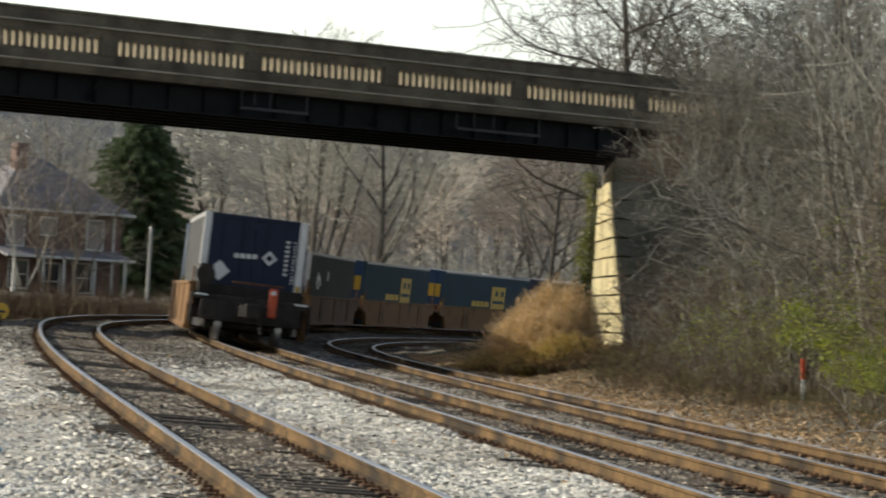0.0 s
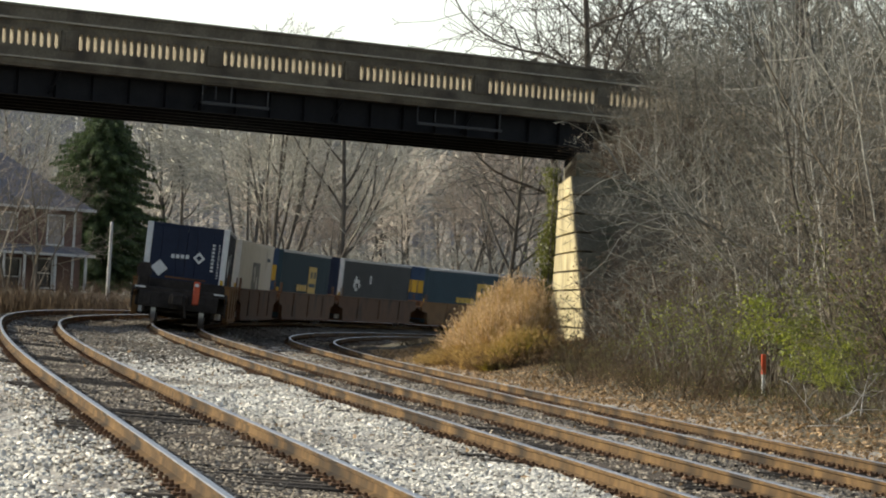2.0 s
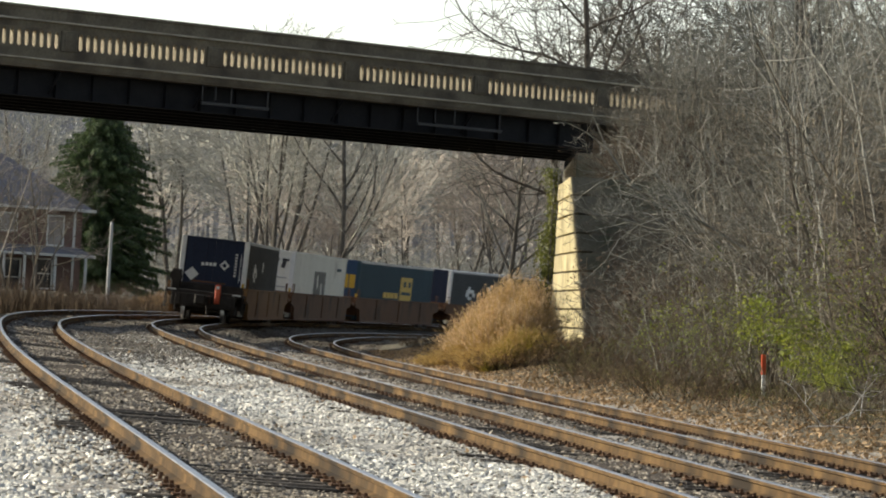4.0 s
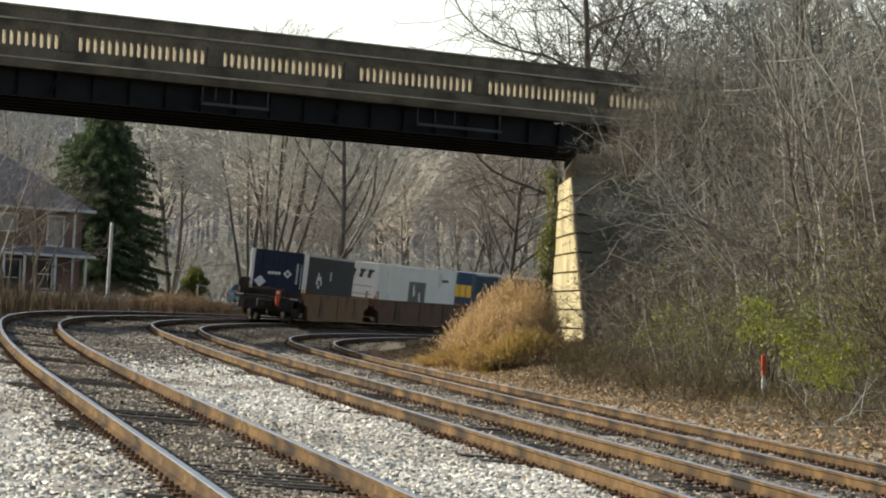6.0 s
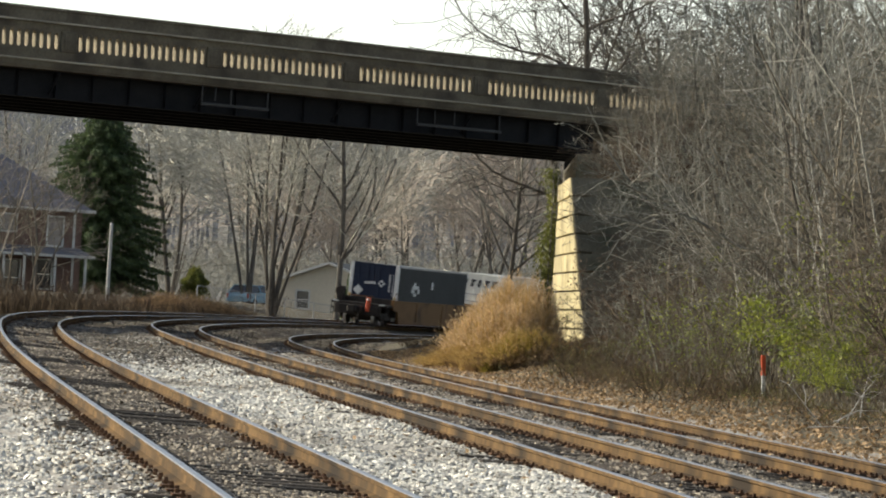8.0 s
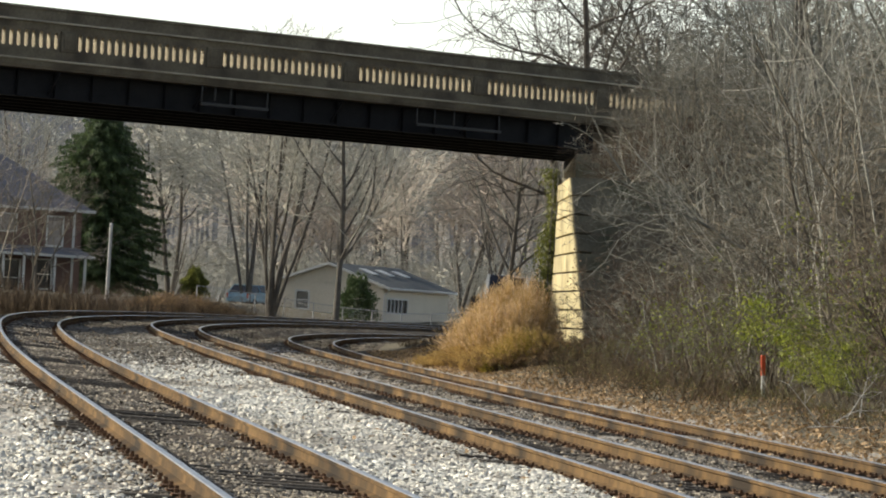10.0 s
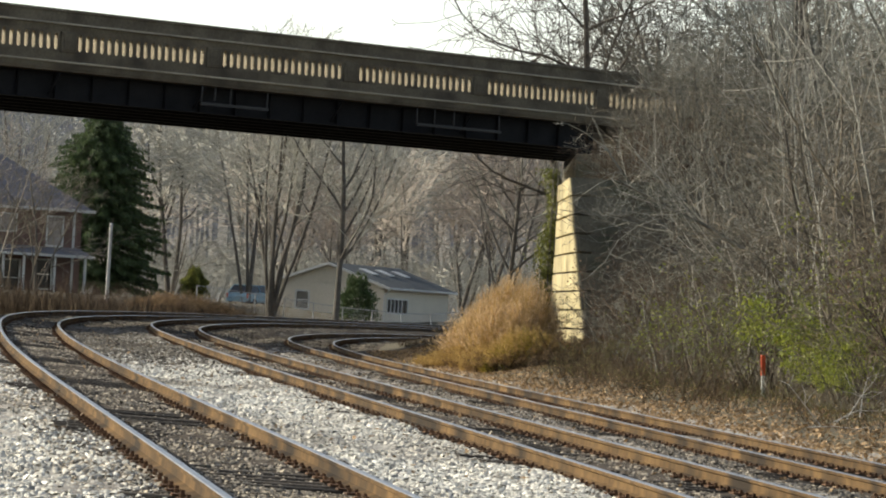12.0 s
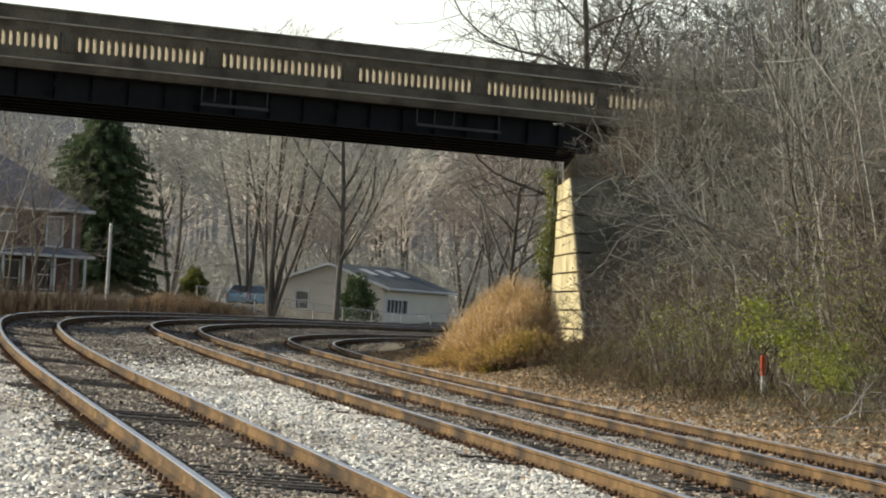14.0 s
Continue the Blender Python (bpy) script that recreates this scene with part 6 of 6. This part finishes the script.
def ranch_house():
    top = thing("ranch_house", "low beige sided house with a dark shingle roof and skylights", "house")
    # the corner between gable wall and long side
    ux = Vector((0.945, -0.327, 0))          # along the gable wall, towards the corner
    uy = Vector((0.327, 0.945, 0))           # along the ridge, away
    W, D, H = 7.3, 12.4, 2.55
    corner = Vector((-3.55, 235.0, 1.2))
    o = corner - ux * W
    top.matrix_world = Matrix(((ux.x, uy.x, 0, o.x), (ux.y, uy.y, 0, o.y), (0, 0, 1, o.z), (0, 0, 0, 1)))
    I = Matrix.Identity(4)
    rise = 1.25
    ops = [(1.45, 2.25, 0.95, 2.0)]
    wall_with_openings("wall", W, H, ops, M_SIDING, top, I, label="beige clapboard gable wall")
    window(top, I, *ops[0])
    bm = bmesh.new()
    tri = [(0, 0.0, H), (W, 0.0, H), (W / 2, 0.0, H + rise)]
    a = [bm.verts.new(p) for p in tri]
    b = [bm.verts.new((p[0], 0.2, p[2])) for p in tri]
    bm.faces.new(a)
    bm.faces.new(b[::-1])
    for k in range(3):
        bm.faces.new([a[k], b[k], b[(k + 1) % 3], a[(k + 1) % 3]])
    bmesh.ops.recalc_face_normals(bm, faces=bm.faces)
    part("gable", bm, M_SIDING, top)
    # lap siding
    for z in np.arange(0.1, H, 0.2):
        for x0, x1 in (((0, 1.33), (2.37, W)) if 0.75 < z < 2.1 else ((0, W),)):
            part("clapboard", boxed(x0, x1, -0.022, -0.002, z, z + 0.192), M_SIDING, top)
    for z in np.arange(H + 0.02, H + rise - 0.15, 0.2):
        k = (z + 0.19 - H) / rise * W / 2
        part("clapboard", boxed(k, W - k, -0.022, -0.002, z, z + 0.192), M_SIDING, top)
    ms = pose(W, 0, 0, 0, 0, 90) @ pose(0.2, 0, 0)
    sideops = [(0.5, 4.2, 0.95, 1.75)]
    wall_with_openings("wall", D - 0.2, H, sideops, M_SIDING, top, ms, label="beige long wall")
    window(top, ms, *sideops[0], sash=False)
    for x in (1.2, 1.9, 2.6, 3.3):
        o2 = part("mullion", boxed(x - 0.05, x + 0.05, -0.02, 0.06, 0.95, 1.75), M_TRIM, top)
        o2.matrix_basis = ms
    wall_with_openings("wall", D - 0.2, H, [], M_SIDING, top, pose(0, D, 0, 0, 0, -90))
    wall_with_openings("wall", W - 0.4, H, [], M_SIDING, top, pose(W - 0.2, D, 0, 0, 0, 180))
    # roof planes
    e = 0.45
    for sx in (0, 1):
        bm = bmesh.new()
        x_eave, x_r = (-e, W / 2) if sx == 0 else (W + e, W / 2)
        ze = H - rise * e / (W / 2)
        p = [(x_eave, -0.4, ze + 0.1), (x_eave, D + 0.4, ze + 0.1), (x_r, D + 0.4, H + rise + 0.1), (x_r, -0.4, H + rise + 0.1)]
        a = [bm.verts.new(q) for q in p]
        b = [bm.verts.new((q[0], q[1], q[2] - 0.1)) for q in p]
        bm.faces.new(a)
        bm.faces.new(b[::-1])
        for k in range(4):
            bm.faces.new([a[k], b[k], b[(k + 1) % 4], a[(k + 1) % 4]])
        bmesh.ops.recalc_face_normals(bm, faces=bm.faces)
        part("roof_plane", bm, M_ROOF, top, "dark grey-green shingle roof")
        bm = bmesh.new()
        a = [bm.verts.new(q) for q in ((x_eave, -0.46, ze - 0.04), (x_r, -0.46, H + rise - 0.04), (x_r, -0.46, H + rise + 0.12), (x_eave, -0.46, ze + 0.12))]
        b = [bm.verts.new((q.co.x, -0.405, q.co.z)) for q in a]
        bm.faces.new(a)
        bm.faces.new(b[::-1])
        for k in range(4):
            bm.faces.new([a[k], b[k], b[(k + 1) % 4], a[(k + 1) % 4]])
        bmesh.ops.recalc_face_normals(bm, faces=bm.faces)
        part("bargeboard", bm, M_TRIM, top, "white gable board")
    part("gutter", boxed(W + e, W + e + 0.1, -0.46, D + 0.4, H - 0.2, H - 0.06, bevel=0.01), M_TRIM, top, "white gutter")
    bm = bmesh.new()
    rod(bm, (W + e + 0.03, -0.2, H - 0.2), (W + 0.06, -0.1, H - 0.6), 0.05, n=6)
    rod(bm, (W + 0.06, -0.1, H - 0.6), (W + 0.06, -0.1, 0.1), 0.05, n=6)
    part("downspout", bm, M_TRIM, top, "white downspout")
    ang = math.degrees(math.atan2(rise, W / 2))
    for y in (3.0, 6.0, 9.0):
        o2 = part("skylight", boxed(-0.5, 0.5, -0.55, 0.55, 0, 0.09, bevel=0.02), M_TRIM, top, "pale skylight")
        x = W * 0.70
        o2.matrix_basis = pose(x, y, H + rise - (x - W / 2) * rise / (W / 2) + 0.11, 0, ang, 0)


def chain_fence():
    top = thing("chain_fence", "grey chain-link fence in front of the low house", "fence")
    pts = [Vector((-14.5 + 1.75 * i, 223.5 - 0.15 * i, 0)) for i in range(11)]
    z = [max(gz(p.x, p.y), 0.9) for p in pts]
    for p, zz in zip(pts, z):
        bm = bmesh.new()
        rod(bm, (p.x, p.y, zz - 0.1), (p.x, p.y, zz + 1.12), 0.035, n=6)
        part("post", bm, M_GALV, top)
    for (p, za), (q, zb) in zip(zip(pts, z), zip(pts[1:], z[1:])):
        bm = bmesh.new()
        rod(bm, (p.x, p.y, za + 1.1), (q.x, q.y, zb + 1.1), 0.022, n=5)
        part("top_rail", bm, M_GALV, top)
        segs = []
        for k in range(-8, 18):
            for sgn in (1, -1):
                t0, t1 = k / 16, (k + 8 * sgn) / 16
                a, b = (t0, 0.05), (t1, 1.1)
                if not (0 <= t0 <= 1 and 0 <= t1 <= 1):
                    continue
                A, B = p.lerp(q, a[0]), p.lerp(q, b[0])
                segs.append((A.x, A.y, za + (zb - za) * a[0] + a[1], B.x, B.y, za + (zb - za) * b[0] + b[1], 0.005, 0.005))
        v, l = tubes(np.array(segs), 3)
        o = new("mesh_panel", fast_mesh("mesh_panel", v, l, 4, M_GALV))
        o.parent = top


def car():
    top = thing("parked_car", "pale blue estate car parked behind the fence", "car")
    # a side outline swept across, narrower at the roof
    low = [(-2.2, 0.35), (-2.25, 0.75), (-2.1, 0.95), (-0.9, 1.02), (1.9, 1.0), (2.2, 0.85), (2.2, 0.35)]
    bm = bmesh.new()
    rows = [[bm.verts.new((y * k, x, z)) for x, z in low] for y, k in ((-0.86, 1), (0.86, 1))]
    n = len(low)
    for k in range(n):
        bm.faces.new([rows[0][k], rows[0][(k + 1) % n], rows[1][(k + 1) % n], rows[1][k]])
    bm.faces.new(rows[0][::-1])
    bm.faces.new(rows[1])
    bmesh.ops.recalc_face_normals(bm, faces=bm.faces)
    bmesh.ops.bevel(bm, geom=list(bm.edges), offset=0.05, segments=2, affect="EDGES")
    part("body", bm, M_CAR, top, "pale blue body")
    hi = [(-2.0, 0.98, 0.82), (-1.55, 1.46, 0.64), (0.6, 1.48, 0.64), (1.35, 1.0, 0.8)]
    bm = bmesh.new()
    rows = [[bm.verts.new((sg * w, x, z)) for x, z, w in hi] for sg in (-1, 1)]
    for k in range(4):
        bm.faces.new([rows[0][k], rows[0][(k + 1) % 4], rows[1][(k + 1) % 4], rows[1][k]])
    bm.faces.new(rows[0][::-1])
    bm.faces.new(rows[1])
    bmesh.ops.recalc_face_normals(bm, faces=bm.faces)
    part("cabin_glass", bm, M_GLASS, top, "dark windows")
    bm = boxed(-0.66, 0.66, -1.6, 0.65, 1.46, 1.52, bevel=0.02)
    part("roof", bm, M_CAR, top)
    for sg in (-1, 1):
        for (x0, z0), (x1, z1) in (((-2.0, 0.98), (-1.55, 1.47)), ((0.6, 1.48), (1.35, 1.0)), ((-0.5, 1.0), (-0.5, 1.47))):
            bm = bmesh.new()
            rod(bm, (sg * 0.82, x0, z0) if z0 < 1.2 else (sg * 0.65, x0, z0), (sg * 0.65, x1, z1) if z1 > 1.2 else (sg * 0.82, x1, z1), 0.04, n=5)
            part("pillar", bm, M_CAR, top)
    for sg in (-1, 1):
        for y in (-1.35, 1.35):
            bm = bmesh.new()
            rod(bm, (sg * 0.68, y, 0.31), (sg * 0.88, y, 0.31), 0.31, n=18)
            t = part("wheel", bm, M_BLACK, top, "black tyre")
            bm = bmesh.new()
            rod(bm, (sg * 0.86, y, 0.31), (sg * 0.895, y, 0.31), 0.18, n=12)
            part("rim", bm, M_GALV, t)
        part("tail_lamp", boxed(sg * 0.76 - 0.06, sg * 0.76 + 0.06, -2.28, -2.2, 0.62, 0.9, bevel=0.01), M_RED, top)
    x, y = -12.6, 252.0
    top.matrix_world = pose(x, y, gz(x, y) - 0.25, 0, 0, -24)


def small_things():
    # pale pole beside the curve
    x, y = -17.75, 200.0
    z = gz(x, y)
    top = thing("wooden_pole", "plain pale weathered pole beside the curve", "pole")
    bm = bmesh.new()
    rod(bm, (0, 0, -0.3), (0.03, 0, 5.95 - z), 0.105, 0.085, n=10)
    part("shaft", bm, M_POLE, top, "pale weathered shaft")
    bm = bmesh.new()
    rod(bm, (0.03, 0, 5.95 - z), (0.03, 0, 6.05 - z), 0.09, 0.05, n=10)
    part("cap", bm, M_GALV, top)
    top.matrix_world = pose(x, y, z)
    # orange stake
    x, y = 6.1, 70.0
    z = gz(x, y)
    top = thing("marker_stake", "orange-red marker stake with a white foot", "marker")
    part("upper", boxed(-0.04, 0.04, -0.03, 0.03, 1.33 - z - 0.38, 1.33 - z, bevel=0.008), M_RED, top)
    part("foot", boxed(-0.035, 0.035, -0.025, 0.025, -0.3, 1.33 - z - 0.38, bevel=0.006), M_POST, top, "white lower stake")
    top.matrix_world = pose(x, y, z, 0, -3, 12)
    # fallen pale branch at the foot of the bank
    x, y = 6.15, 57.0
    rnd = random.Random(77)
    segs = []
    for k in range(5):
        branch(rnd, segs, Vector((-0.5 + 0.2 * k, 0, 0.1 + 0.05 * k)), Vector((rnd.uniform(-1, 1), rnd.uniform(-0.3, 0.3), rnd.uniform(0.2, 0.7))).normalized(), 0.8, 0.009, 2, dict(SHRUB, levels=3))
    v, l = tubes(np.array(segs), 4)
    ob = new("fallen_branch", fast_mesh("fallen_branch", v, l, 4, M_POLE))
    tagged(ob, "pale dead branch lying at the foot of the bank", "branch")
    ob.matrix_world = pose(x, y, gz(x, y))
    # switch target
    x, y = -12.75, 100.0
    z = gz(x, y)
    top = thing("switch_target", "round yellow switch target on a low stand", "railway signal")
    bm = bmesh.new()
    rod(bm, (0, 0, -0.2), (0, 0, 0.35), 0.03, n=8)
    part("stand", bm, M_BLACK, top)
    bm = bmesh.new()
    rod(bm, (0, -0.012, 0.45), (0, 0.012, 0.45), 0.22, n=24)
    t = part("disc", bm, M_YELLOW, top, "yellow disc")
    part("bar", boxed(-0.12, 0.12, -0.018, -0.0125, 0.40, 0.47), M_INK, t)
    top.matrix_world = pose(x, y, z)
    # a scrap of pale blue plastic on the ballast
    x, y = -4.15, 32.6
    bm = bmesh.new()
    rod(bm, (-0.06, 0, 0.05), (0.03, 0.02, 0.06), 0.035, n=10)
    rod(bm, (0.03, 0.02, 0.06), (0.07, 0.028, 0.064), 0.035, 0.014, n=10)
    ob = part("plastic_bottle", bm, M_CAR, None)
    tagged(ob, "small pale blue plastic bottle lying on the ballast", "bottle")
    ob.matrix_world = pose(x, y, gz(x, y))


def yard():
    brick_house()
    ranch_house()
    chain_fence()
    car()
    small_things()


# ---------------------------------------------------------------- build
ground()
bridge()
abutment()
train()
plants()
yard()
tracks()
motions()
